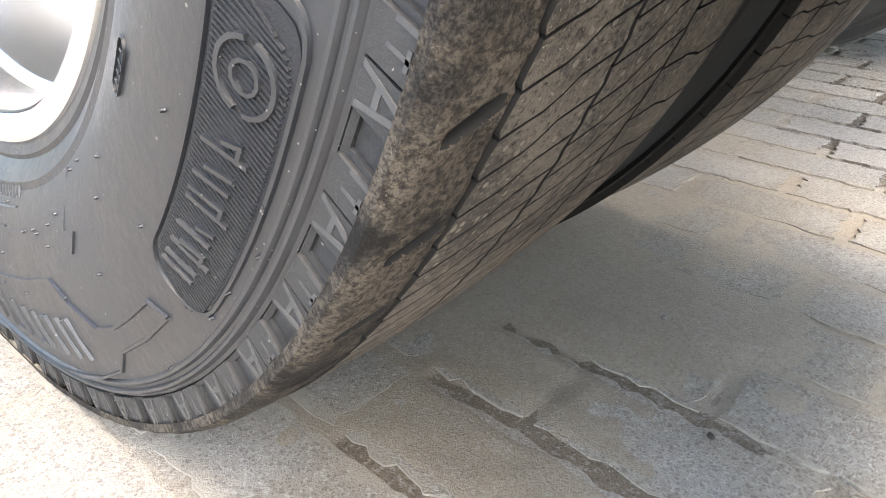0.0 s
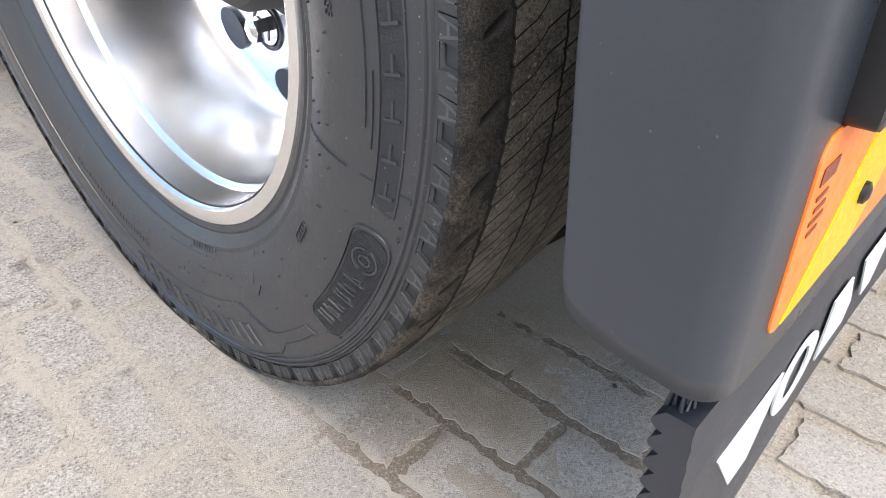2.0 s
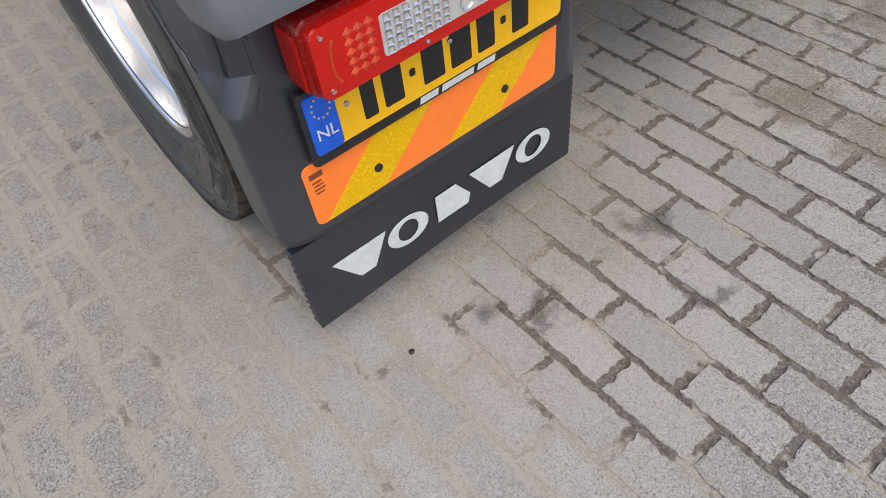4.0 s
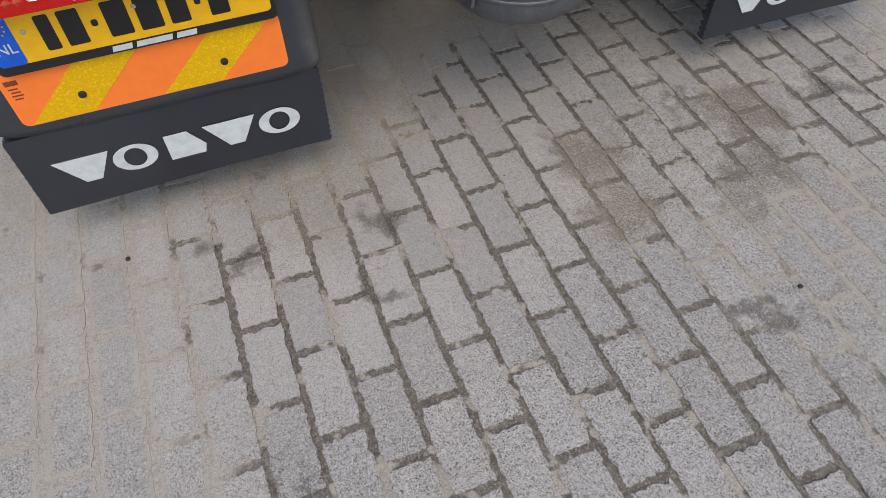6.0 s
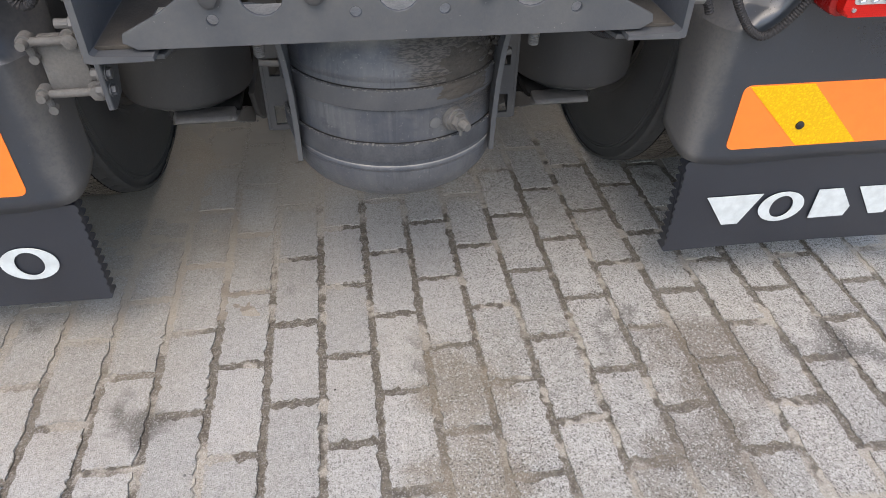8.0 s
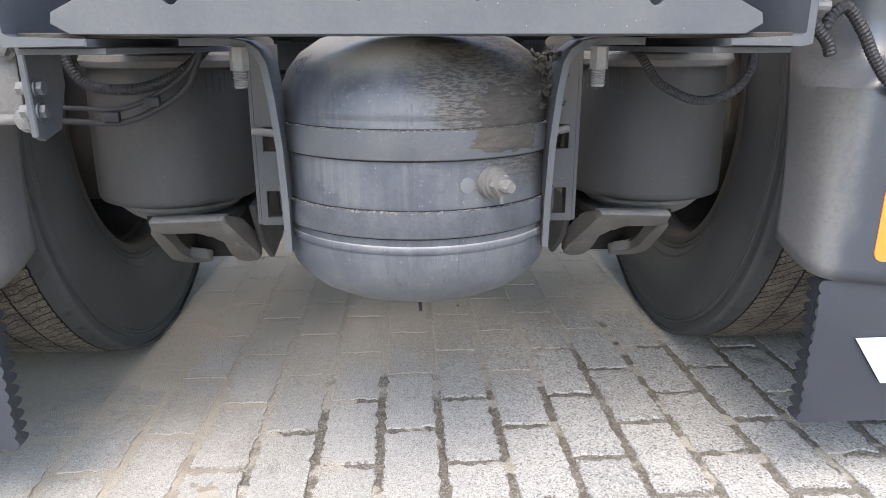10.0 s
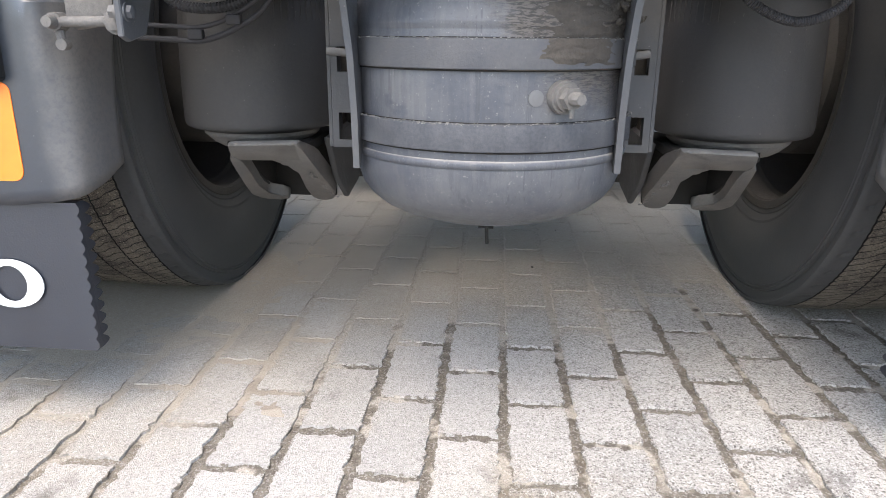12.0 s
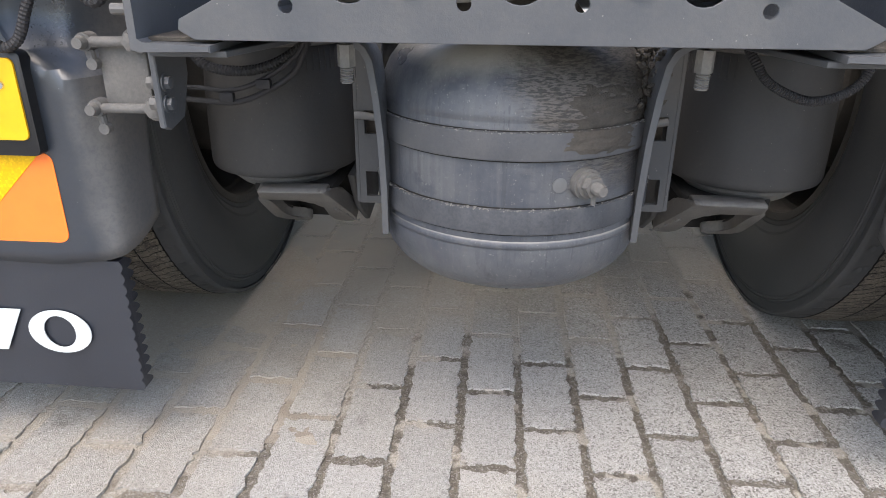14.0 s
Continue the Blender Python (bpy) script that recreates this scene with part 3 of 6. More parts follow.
def hose(bm, pts, r, n=10, per=8, rib=0.0, pitch=0.004):
    """A hose along a smooth line; with rib it is corrugated."""
    line = smooth_line(pts, per)
    if rib:
        total = sum((line[i + 1] - line[i]).length for i in range(len(line) - 1))
        m = max(8, int(total / pitch) * 2)
        cum = [0.0]
        for i in range(len(line) - 1):
            cum.append(cum[-1] + (line[i + 1] - line[i]).length)
        fine, j = [], 0
        for s in range(m + 1):
            d = total * s / m
            while j < len(cum) - 2 and cum[j + 1] < d:
                j += 1
            f = (d - cum[j]) / max(1e-9, cum[j + 1] - cum[j])
            fine.append(line[j].lerp(line[j + 1], min(1, f)))
        line = fine
    rings, up = [], Vector((0.31, 0.2, 0.93))
    for i, p in enumerate(line):
        t = (line[min(i + 1, len(line) - 1)] - line[max(i - 1, 0)]).normalized()
        a = t.cross(up).normalized()
        b = t.cross(a)
        rr = r + (rib if i % 2 else 0)
        rings.append([bm.verts.new(p + rr * (math.cos(2 * math.pi * s / n) * a + math.sin(2 * math.pi * s / n) * b)) for s in range(n)])
    for A, B in zip(rings, rings[1:]):
        for s in range(n):
            bm.faces.new((A[s], A[(s + 1) % n], B[(s + 1) % n], B[s]))
    bm.faces.new(rings[0][::-1]), bm.faces.new(rings[-1])
    return bm


def hexhead(bm, p, d, r, h):
    """A hexagon bolt head of radius r and height h at p, facing d, with a washer."""
    p, d = Vector(p), Vector(d).normalized()
    rod(bm, p, p + d * h * 0.25, r * 1.35, n=18)
    rod(bm, p + d * h * 0.25, p + d * h * 0.9, r, n=6)
    rod(bm, p + d * h * 0.9, p + d * h, r, r * 0.75, n=6)
    return bm


def rounded(x0, x1, z0, z1, r, n=5):
    """A rectangle outline with rounded corners."""
    out = []
    for cx, cz, a in ((x1 - r, z1 - r, 0), (x0 + r, z1 - r, 90), (x0 + r, z0 + r, 180), (x1 - r, z0 + r, 270)):
        for s in range(n + 1):
            t = radians(a + 90 * s / n)
            out.append((cx + r * math.cos(t), cz + r * math.sin(t)))
    return out


def bm_new():
    return bmesh.new()


# ---- the truck ----
truck = tagged(new("truck"), "dusty dark grey truck tractor, rear end, parked on concrete pavers", "truck")
AY, AZ = 0.723, 0.528          # rear axle
EDGE, RT = -0.151, 0.541       # outer edge of the tread, tread radius

# tyre cross-section, outer half: (radius, distance from the tyre's middle plane)
SIDE = [(0.3113, 0.108), (0.3223, 0.119), (0.33, 0.126), (0.3366, 0.1285), (0.3399, 0.1275), (0.3443, 0.131), (0.3542, 0.138), (0.3597, 0.1385), (0.374, 0.1465),
        (0.396, 0.1535), (0.418, 0.1568), (0.44, 0.157), (0.462, 0.1552), (0.4796, 0.1522),
        (0.4945, 0.15), (0.4959, 0.152), (0.4978, 0.152), (0.4991, 0.1497), (0.5011, 0.1493), (0.5024, 0.1515), (0.5041, 0.1515), (0.5056, 0.1488), (0.5077, 0.148), (0.5088, 0.1425), (0.5302, 0.1425)]


def side_at(r):
    """Bulge of the sidewall at a radius."""
    for (r0, d0), (r1, d1) in zip(SIDE, SIDE[1:]):
        if r0 <= r <= r1:
            return d0 + (d1 - d0) * (r - r0) / (r1 - r0)
    return SIDE[-1][1] if r > SIDE[-1][0] else SIDE[0][1]


def polar(x, r, a):
    """A point of a wheel in its own frame: axle along x, angle 0 towards the rear, positive upwards."""
    return Vector((x, -r * math.cos(radians(a)), r * math.sin(radians(a))))


def blendf(v, a, b):
    t = min(1.0, max(0.0, (v - a) / (b - a)))
    return t * t * (3 - 2 * t)


def crown(x):
    """Tread radius across the tread."""
    return RT - 0.005 * min(1.0, abs((x + 0.037) / 0.12)) ** 2


GROOVES = (-0.112, -0.054, 0.003, 0.074)


def zigzag(a, k):
    """Sideways wander of a tread groove."""
    w = (a / 2.0 + 0.35 * k) % 1.0
    return 0.0022 * (w / 0.8 if w < 0.8 else (1 - w) / 0.2) - 0.0011


def carcass(inner, n=180):
    """Sidewalls and the floor of the grooves; inner: reach of the inner sidewall."""
    bm = bm_new()
    prof = [(r, -d) for r, d in SIDE] + [(0.529, -0.146)]
    prof += [(crown(x) - 0.011, x) for x in np.linspace(-0.14, inner - 0.012, 14)]
    prof += [(0.529, inner - 0.006)] + [(r, inner + d - 0.157) for r, d in SIDE[::-1]]
    turned(bm, prof, (0, 0, 0), "x", n)
    for f in bm.faces:            # floor of the grooves
        c = f.calc_center_median()
        if math.hypot(c.y, c.z) > 0.5265 and -0.141 < c.x < inner - 0.008:
            f.material_index = 1
    return bm


def block(x0, x1, k0, k1, a, da, skew, jog_by, gap=0.17, cut=0.0015):
    """One tread block between two grooves, slanted by skew degrees across the rib."""
    bm = bm_new()
    n, rows = 8, 5
    V = []
    for i in range(n + 1):
        f = i / n
        jog = jog_by * (blendf(f, 0.4, 0.62) - 0.5)
        line = []
        for q in range(rows + 1):
            aa = a + (da - gap) * q / rows + skew * f + jog
            xl = x0 + cut + (zigzag(aa, k0) if k0 is not None else 0)
            xr = x1 - cut + (zigzag(aa, k1) if k1 is not None else 0)
            x = xl + (xr - xl) * f
            line.append((bm.verts.new(polar(x, crown(x), aa)), bm.verts.new(polar(x, crown(x) - 0.011, aa))))
        V.append(line)
    for A, B in zip(V, V[1:]):
        for q in range(rows):
            bm.faces.new((A[q][0], B[q][0], B[q + 1][0], A[q + 1][0]))
        for q in (0, rows):
            bm.faces.new((A[q][1], B[q][1], B[q][0], A[q][0]))
    for E in (V[0], V[-1]):
        for q in range(rows):
            bm.faces.new((E[q][0], E[q + 1][0], E[q + 1][1], E[q][1]))
    for f in bm.faces:            # clean black flanks below the worn top
        if min(math.hypot(v.co.y, v.co.z) for v in f.verts) < RT - 0.008:
            f.material_index = 1
    return bm


# ribs between the grooves: edges, groove numbers, pitch, slant and step of the cuts in degrees
RIBS = ((-0.112, -0.054, 0, 1, 2.0, 2.1, 0.7), (-0.054, 0.003, 1, 2, 2.0, 2.1, 0.7), (0.003, 0.074, 2, None, 3.0, 0.7, -0.55))
WIDE = ((0.074, 0.144, None, None, 3.0, 0.7, -0.55),)
SLOT0 = -23.2


def shoulder(fine=True):
    """The outer shoulder rib with its oval slots, worn and lumpy."""
    bm = bm_new()
    if fine:
        period = list(np.arange(-3, -1.6, 0.25)) + list(np.arange(-1.6, 1.6, 0.1)) + list(np.arange(1.6, 2.99, 0.25))
    else:
        period = list(np.arange(-3, 2.99, 0.5))
    angles = [SLOT0 + 6.0 * q + float(c) for q in range(60) for c in period]
    n = len(angles)
    cols = 26 if fine else 14
    grid, deep = [], []
    for a in angles:
        row, dig = [], []
        for j in range(cols + 1):
            f = j / cols
            x = EDGE + (GROOVES[0] - 0.0013 + zigzag(a, 0) - EDGE) * f
            r = crown(x) - 0.0045 * max(0.0, 1 - f * 4) ** 2 - 0.0008
            p = polar(x, r, a)
            mud = max(0.0, noise.noise(p * 17) + 0.15)
            c = ((a - SLOT0 + 3) % 6.0) - 3
            u, v = (x + 0.127) / 0.0092, (math.radians(c) * RT - 0.5 * (x + 0.127)) / 0.0036
            d = abs(u) ** 3 + abs(v) ** 3
            calm = blendf(d, 2.0, 9.0)
            r += calm * (0.001 * noise.noise(p * 60) + (0.0003 + 0.0013 * mud) * noise.noise(p * 170) + 0.0009 * mud * noise.noise(p * 330))
            r -= (0.0098 if fine else 0.003) * (1 - blendf(d, 0.6, 2.0))
            dig.append(fine and d < 1.7)
            row.append(bm.verts.new(polar(x, r, a)))
        x = GROOVES[0] - 0.0013 + zigzag(a, 0)
        row.append(bm.verts.new(polar(x, crown(x) - 0.011, a)))
        row.insert(0, bm.verts.new(polar(EDGE + 0.0005, RT - 0.015, a)))
        grid.append(row)
        deep.append([False] + dig + [False])
    for i in range(n):
        k = (i + 1) % n
        A, B = grid[i], grid[k]
        for j in range(len(A) - 1):
            f = bm.faces.new((A[j], B[j], B[j + 1], A[j + 1]))
            if deep[i][j] or deep[k][j] or deep[i][j + 1] or deep[k][j + 1]:
                f.material_index = 1
    return bm


def join_pieces(bm, meshes):
    for me, m in meshes:
        tmp = bmesh.new()
        tmp.from_mesh(me)
        bmesh.ops.transform(tmp, matrix=m, verts=tmp.verts)
        t = bpy.data.meshes.new("tmp")
        tmp.to_mesh(t)
        tmp.free()
        bm.from_mesh(t)
        bpy.data.meshes.remove(t)
    return bm


def spin(a):
    return Matrix.Rotation(radians(-a), 4, "X")


def black_below(ob):
    """Second material of a tyre part: unworn black rubber in grooves and slots."""
    (ob if isinstance(ob, bpy.types.Mesh) else ob.data).materials.append(M_GROOVE)
    return ob


BLOCK_MESH = [black_below(m) for m in [finish("tread_block", block(x0, x1, k0, k1, 0.0, pitch, skew, step), M_TREAD, 40) for x0, x1, k0, k1, pitch, skew, step in RIBS + WIDE]]


def lug_mesh(name, slabs):
    """One raised piece of the shoulder ring: (r0, r1, four angles, lower and upper height, edge) for each of its slabs."""
    bm = bm_new()
    for r0, r1, a0, a1, a2, a3, h0, h1, edge in slabs:
        V = []
        for h in (h0, h1):
            V.append([bm.verts.new(polar(-side_at(r) - h, r, a)) for r, a in ((r0, a0), (r0, a1), (r1, a3), (r1, a2))])
        fs = [bm.faces.new(V[1])]
        for q in range(4):
            fs.append(bm.faces.new((V[0][q], V[0][(q + 1) % 4], V[1][(q + 1) % 4], V[1][q])))
        for f in fs:
            f.material_index = edge
    me = finish(name, bm, M_LUG, 25)
    me.materials.append(M_LUGEDGE)
    return me


LUGS = {"framed_lug": lug_mesh("framed_lug", ((0.5085, 0.5315, -0.9, 1.0, -1.35, 0.55, -0.002, 0.0058, 0), (0.5095, 0.5305, -0.85, -0.6, -0.5, -0.28, 0.0056, 0.0074, 1),
                                              (0.5095, 0.5305, 0.7, 0.95, -0.28, -0.05, 0.0056, 0.0074, 1), (0.516, 0.5185, -0.55, 0.5, -0.5, 0.35, 0.0056, 0.0071, 1))),
        "plain_lug": lug_mesh("plain_lug", ((0.5085, 0.5315, 1.14, 2.95, 0.7, 2.65, -0.002, 0.0058, 0), (0.515, 0.525, 1.75, 1.92, 1.6, 1.77, 0.0056, 0.0069, 1),
                                            (0.523, 0.5247, 1.35, 2.1, 1.35, 2.1, 0.0056, 0.0069, 1), (0.5095, 0.531, 2.75, 2.95, 2.45, 2.65, 0.0056, 0.0068, 1))),
        "pocket_lug": lug_mesh("pocket_lug", ((0.5085, 0.511, 2.95, 5.1, 2.95, 5.1, -0.002, 0.004, 0), (0.511, 0.5315, 2.95, 3.25, 2.6, 2.95, -0.002, 0.0042, 0),
                                              (0.511, 0.5315, 3.25, 5.1, 2.95, 4.65, -0.002, 0.0022, 0)))}


def strip(bm, line, w, h, base=0.0):
    """A raised strip on the outer sidewall along (radius, angle) points."""
    L, R = [], []
    for i, (r, a) in enumerate(line):
        r0, a0 = line[max(0, i - 1)]
        r1, a1 = line[min(len(line) - 1, i + 1)]
        t = Vector((r * radians(a1 - a0), r1 - r0))
        t = t.normalized() if t.length > 1e-9 else Vector((1, 0))
        nrm = Vector((-t.y, t.x)) * w / 2
        for S, s in ((L, 1), (R, -1)):
            S.append((r + s * nrm.y, a + s * math.degrees(nrm.x / r)))
    rows = []
    for (ra, aa), (rb, ab) in zip(L, R):
        rows.append([bm.verts.new(polar(-side_at(ra) + 0.001, ra, aa)), bm.verts.new(polar(-side_at(ra) - base - h, ra * 0.8 + rb * 0.2, aa * 0.8 + ab * 0.2)),
                     bm.verts.new(polar(-side_at(rb) - base - h, rb * 0.8 + ra * 0.2, ab * 0.8 + aa * 0.2)), bm.verts.new(polar(-side_at(rb) + 0.001, rb, ab))])
    for A, B in zip(rows, rows[1:]):
        for q in range(3):
            bm.faces.new((A[q], B[q], B[q + 1], A[q + 1]))
    for E in (rows[0], rows[-1]):
        bm.faces.new(E)
    return bm


def outline(r0, r1, a0, a1, rr=0.009, da=1.0):
    """A closed rounded panel outline on the sidewall."""
    ca = math.degrees(rr / ((r0 + r1) / 2))
    pts = []
    for cr, cA, s in ((r1 - rr, a1 - ca, 0), (r1 - rr, a0 + ca, 90), (r0 + rr, a0 + ca, 180), (r0 + rr, a1 - ca, 270)):
        for k in range(5):
            t = radians(s + 90 * k / 4)
            pts.append((cr + rr * math.sin(t), cA + ca * math.cos(t)))
    full = []
    for (ra, aa), (rb, ab) in zip(pts, pts[1:] + pts[:1]):
        m = max(1, int(abs(ab - aa) / da))
        for k in range(m):
            full.append((ra + (rb - ra) * k / m, aa + (ab - aa) * k / m))
    return full + full[:1]


def run(r, a0, a1, n=12, r1=None):
    """Points along an arc of the sidewall."""
    r1 = r if r1 is None else r1
    return [(r + (r1 - r) * k / n, a0 + (a1 - a0) * k / n) for k in range(n + 1)]


def corner_cut(i, n, h):
    """How far a panel's rounded end draws in at step i of n."""
    d = min(i, n - i) * 20.6 / n * radians(1) * 0.468
    q = min(0.016, h * 0.42)
    return 0.0 if d > q else q - math.sqrt(max(0.0, q * q - (q - d) ** 2))


def sidewall_marks(tyre):
    """Moulded panels, bars, rings and vent pips of the outer sidewall."""
    def mark(name, line, w, h, label=""):
        return part(name, strip(bm_new(), line, w, h), M_SIDEWALL, tyre, label)

    mark("panel_outline", outline(0.4455, 0.489, -43.6, -21.6, 0.018), 0.0028, 0.0018)
    mark("panel_outline", outline(0.459, 0.482, -18.6, 8.0, 0.004), 0.0024, 0.0014)
    for r0, r1, a0, a1 in ((0.448, 0.487, -42.9, -22.3), (0.461, 0.4805, -18.2, 7.6)):     # dull floor of the panels
        bm = bm_new()
        n = 40
        G = [[bm.verts.new(polar(-side_at(r) - 0.0005, r, a0 + (a1 - a0) * i / n)) for r in np.linspace(r0 + corner_cut(i, n, r1 - r0), r1 - corner_cut(i, n, r1 - r0), 6)] for i in range(n + 1)]
        for A, B in zip(G, G[1:]):
            for q in range(5):
                bm.faces.new((A[q], B[q], B[q + 1], A[q + 1]))
        part("panel_floor", bm, M_KNURL, tyre, "dull black panel")
    bm = bm_new()
    a = -42.6
    while a < -22.4:                          # fine knurling of the panel
        c = corner_cut(a + 42.9, 20.6, 0.039)
        strip(bm, [(0.4495 + c, a), (0.4855 - c, a - 1.2)], 0.0014, 0.0016)
        a += 0.3
    tagged(part("panel_knurling", bm, M_KNURL, tyre, "finely ribbed panel"), kind="stuff")
    # ring-shaped emblem and unreadable moulded letters
    for s0 in (0.0, 180.0):
        mark("ring_mark", [(0.468 + 0.0135 * math.sin(radians(s0 + t)), -26.2 + 1.75 * math.cos(radians(s0 + t))) for t in range(10, 171, 16)], 0.0034, 0.0026)
    mark("ring_mark", [(0.468 + 0.006 * math.sin(radians(t)), -26.2 + 0.75 * math.cos(radians(t))) for t in range(0, 361, 30)], 0.0026, 0.0024)
    a = -41.6
    for k, w in enumerate((1.5, 1.0, 1.7, 1.2, 1.6, 1.3)):
        bm = bm_new()
        strip(bm, [(0.4545, a), (0.474 + 0.004 * (k % 2), a + 0.5)], 0.0036, 0.0026)
        strip(bm, [(0.4545 + 0.005 * (k % 3), a + w * 0.6), (0.474, a + w * 0.6 + 0.5)], 0.0034, 0.0026)
        if k % 2:
            strip(bm, [(0.473, a + 0.4), (0.473, a + w * 0.6 + 0.5)], 0.003, 0.0026)
        part("letter_bar", bm, M_SIDEWALL, tyre)
        a += w + 0.75
    for k in range(5):
        bm = bm_new()
        strip(bm, [(0.464, -16.5 + 4.2 * k), (0.478, -16.2 + 4.2 * k)], 0.004, 0.002)
        strip(bm, [(0.471, -16.5 + 4.2 * k), (0.471, -14.6 + 4.2 * k)], 0.003, 0.002)
        part("letter_bar", bm, M_SIDEWALL, tyre)
    # the stepped panel low on the sidewall
    top = [(0.4735, -47.0), (0.46, -47.8), (0.4595, -52.0), (0.46, -56.2), (0.457, -60.0), (0.436, -63.6), (0.419, -66.0)] + run(0.419, -69, -100, 10, 0.433) + run(0.433, -103, -165, 16, 0.42)
    low = [(0.4735, -47.0), (0.4745, -52.0), (0.4755, -57.8), (0.488, -60.6), (0.494, -66.0)] + run(0.496, -70, -100, 10, 0.503) + run(0.503, -103, -165, 16)
    mark("panel_outline", top, 0.003, 0.0018)
    mark("panel_outline", low, 0.003, 0.0018)
    a = -66.5
    for k in range(13):
        bm = bm_new()
        strip(bm, [(0.447, a), (0.48, a + 0.4)], 0.0065, 0.0024)
        if k % 3 != 1:
            strip(bm, [(0.45 + 0.026 * (k % 2), a), (0.45 + 0.026 * (k % 2), a - 1.4)], 0.005, 0.0024)
        part("letter_bar", bm, M_SIDEWALL, tyre)
        a -= 2.7 + (k % 3) * 0.4
    mark("approval_mark", outline(0.3855, 0.395, -36.4, -32.0, 0.0046, 0.5), 0.0016, 0.0014)
    for k in range(4):
        mark("approval_mark", [(0.388, -35.6 + k * 0.85), (0.392, -35.4 + k * 0.85)], 0.0017, 0.0012)
    for r, a0, a1 in ((0.37, -92, -74), (0.384, -80, -77.5), (0.386, -76, -71), (0.381, 6, 26), (0.445, -10, 14), (0.452, -12, -4)):
        mark("raised_line", run(r, a0, a1), 0.0018, 0.0012)
    for r0, a0, r1, a1 in ((0.361, -17.1, 0.4275, -16.0), (0.4435, -15.7, 0.459, -15.5), (0.484, -15.2, 0.496, -15.2)):
        mark("raised_line", run(r0, a0, a1, 8, r1), 0.0015, 0.0014)
    for r0, r1, a in ((0.365, 0.4, -86), (0.36, 0.39, 24), (0.362, 0.395, -58), (0.4, 0.41, -57.4)):
        mark("raised_line", [(r0, a + 2), (r1, a)], 0.0014, 0.0012)
    for a0, n, r in ((-74.0, 9, 0.36), (-100.0, 26, 0.408)):       # small unreadable lines
        for k in range(n):
            mark("letter_bar", [(r - 0.004, a0 - 1.1 * k), (r + 0.004, a0 - 1.1 * k)], 0.0022, 0.001)
    me = word_mesh("moulded_word", "TUBELESS", 0.0125, 0.0007, M_SIDEWALL)      # bent round the sidewall
    for v in me.vertices:
        r = 0.4035 + v.co.y
        v.co = polar(-side_at(r) - 0.0004 - v.co.z, r, 3.4 - math.degrees(v.co.x / 0.405))
    piece("moulded_word", me, tyre)
    rnd = random.Random(4)
    pip = bm_new()
    rod(pip, (0.001, 0, 0), (-0.0022, 0, 0), 0.0014, 0.0008, 6)
    pip = finish("vent_pip", pip, M_SIDEWALL)
    for k in range(90):
        r = rnd.choice((0.368, 0.386, 0.402, 0.432, 0.4925)) + rnd.uniform(-0.004, 0.004)
        piece("vent_pip", pip, tyre, Matrix.Translation(polar(-side_at(r), r, rnd.uniform(-110, 50))))


def rim_mesh():
    """Polished disc wheel: flange, gutter, barrel, dished disc."""
    bm = bm_new()
    prof = [(0.313, -0.104), (0.32, -0.113), (0.3285, -0.117), (0.3305, -0.122), (0.3275, -0.1275), (0.319, -0.1285), (0.311, -0.126), (0.309, -0.1215), (0.307, -0.1195),
            (0.3055, -0.105), (0.304, -0.078), (0.3015, -0.0735), (0.297, -0.07), (0.2955, -0.05), (0.293, -0.015), (0.29, 0.03), (0.284, 0.07), (0.276, 0.094), (0.269, 0.103), (0.264, 0.105),
            (0.26, 0.1035), (0.255, 0.1), (0.245, 0.098), (0.23, 0.098), (0.2, 0.099), (0.185, 0.1), (0.125, 0.1)]
    turned(bm, prof, (0, 0, 0), "x", 128)
    return bm


def wheel(x, flip, full):
    """One tyre on its rim at x; flip turns the outer face inwards."""
    base = Matrix.Translation((x, AY, AZ)) @ (Matrix.Rotation(math.pi, 4, "Z") if flip else Matrix())
    if full:
        tyre = part("tyre", carcass(0.09, 240), M_SIDEWALL, truck, "black radial truck tyre with moulded sidewall panels and dusty worn tread", 20)
        tyre.matrix_basis = base
        black_below(tyre)
        black_below(part("shoulder_rib", shoulder(), M_SHOULDER, tyre, "muddy worn shoulder rib with oval slots", 45))
        near = []
        far = []
        for me, (x0, x1, k0, k1, pitch, skew, step) in zip(BLOCK_MESH, RIBS):
            for q in range(int(360 / pitch)):
                a = q * pitch
                s = (a + 180) % 360 - 180
                (near if -75 < s < 45 else far).append((me, spin(a)))
        for me, m in near:
            piece("tread_block", me, tyre, m)
        bm = join_pieces(bm_new(), far)
        tagged(black_below(part("tread_blocks", bm, M_TREAD, tyre, "", 40)), kind="stuff")
        for q in range(60):
            for name, me in LUGS.items():
                piece(name, me, tyre, spin(q * 6.0 + SLOT0))
        sidewall_marks(tyre)
        return tyre
    tyre = part("tyre", carcass(0.157, 120), M_SIDEWALL_IN, truck, "dusty black truck tyre, inner of a twin pair" if abs(x) < 0.9 else "black truck tyre with dusty tread", 20)
    tyre.matrix_basis = base
    allb = [(me, spin(q * r[4])) for me, r in zip(BLOCK_MESH, RIBS + WIDE) for q in range(int(360 / r[4]))]
    black_below(tyre)
    tagged(black_below(part("tread_blocks", join_pieces(bm_new(), allb), M_TREAD, tyre, "", 40)), kind="stuff")
    black_below(part("shoulder_rib", shoulder(False), M_SIDEWALL_IN, tyre, "", 45))
    return tyre


WX_OUT, WX_IN = 1.088, 0.742
wheel(-WX_OUT, False, True)
wheel(-WX_IN, True, False)
wheel(WX_IN, False, False)
wheel(WX_OUT, True, False)


NUT0 = 28.0


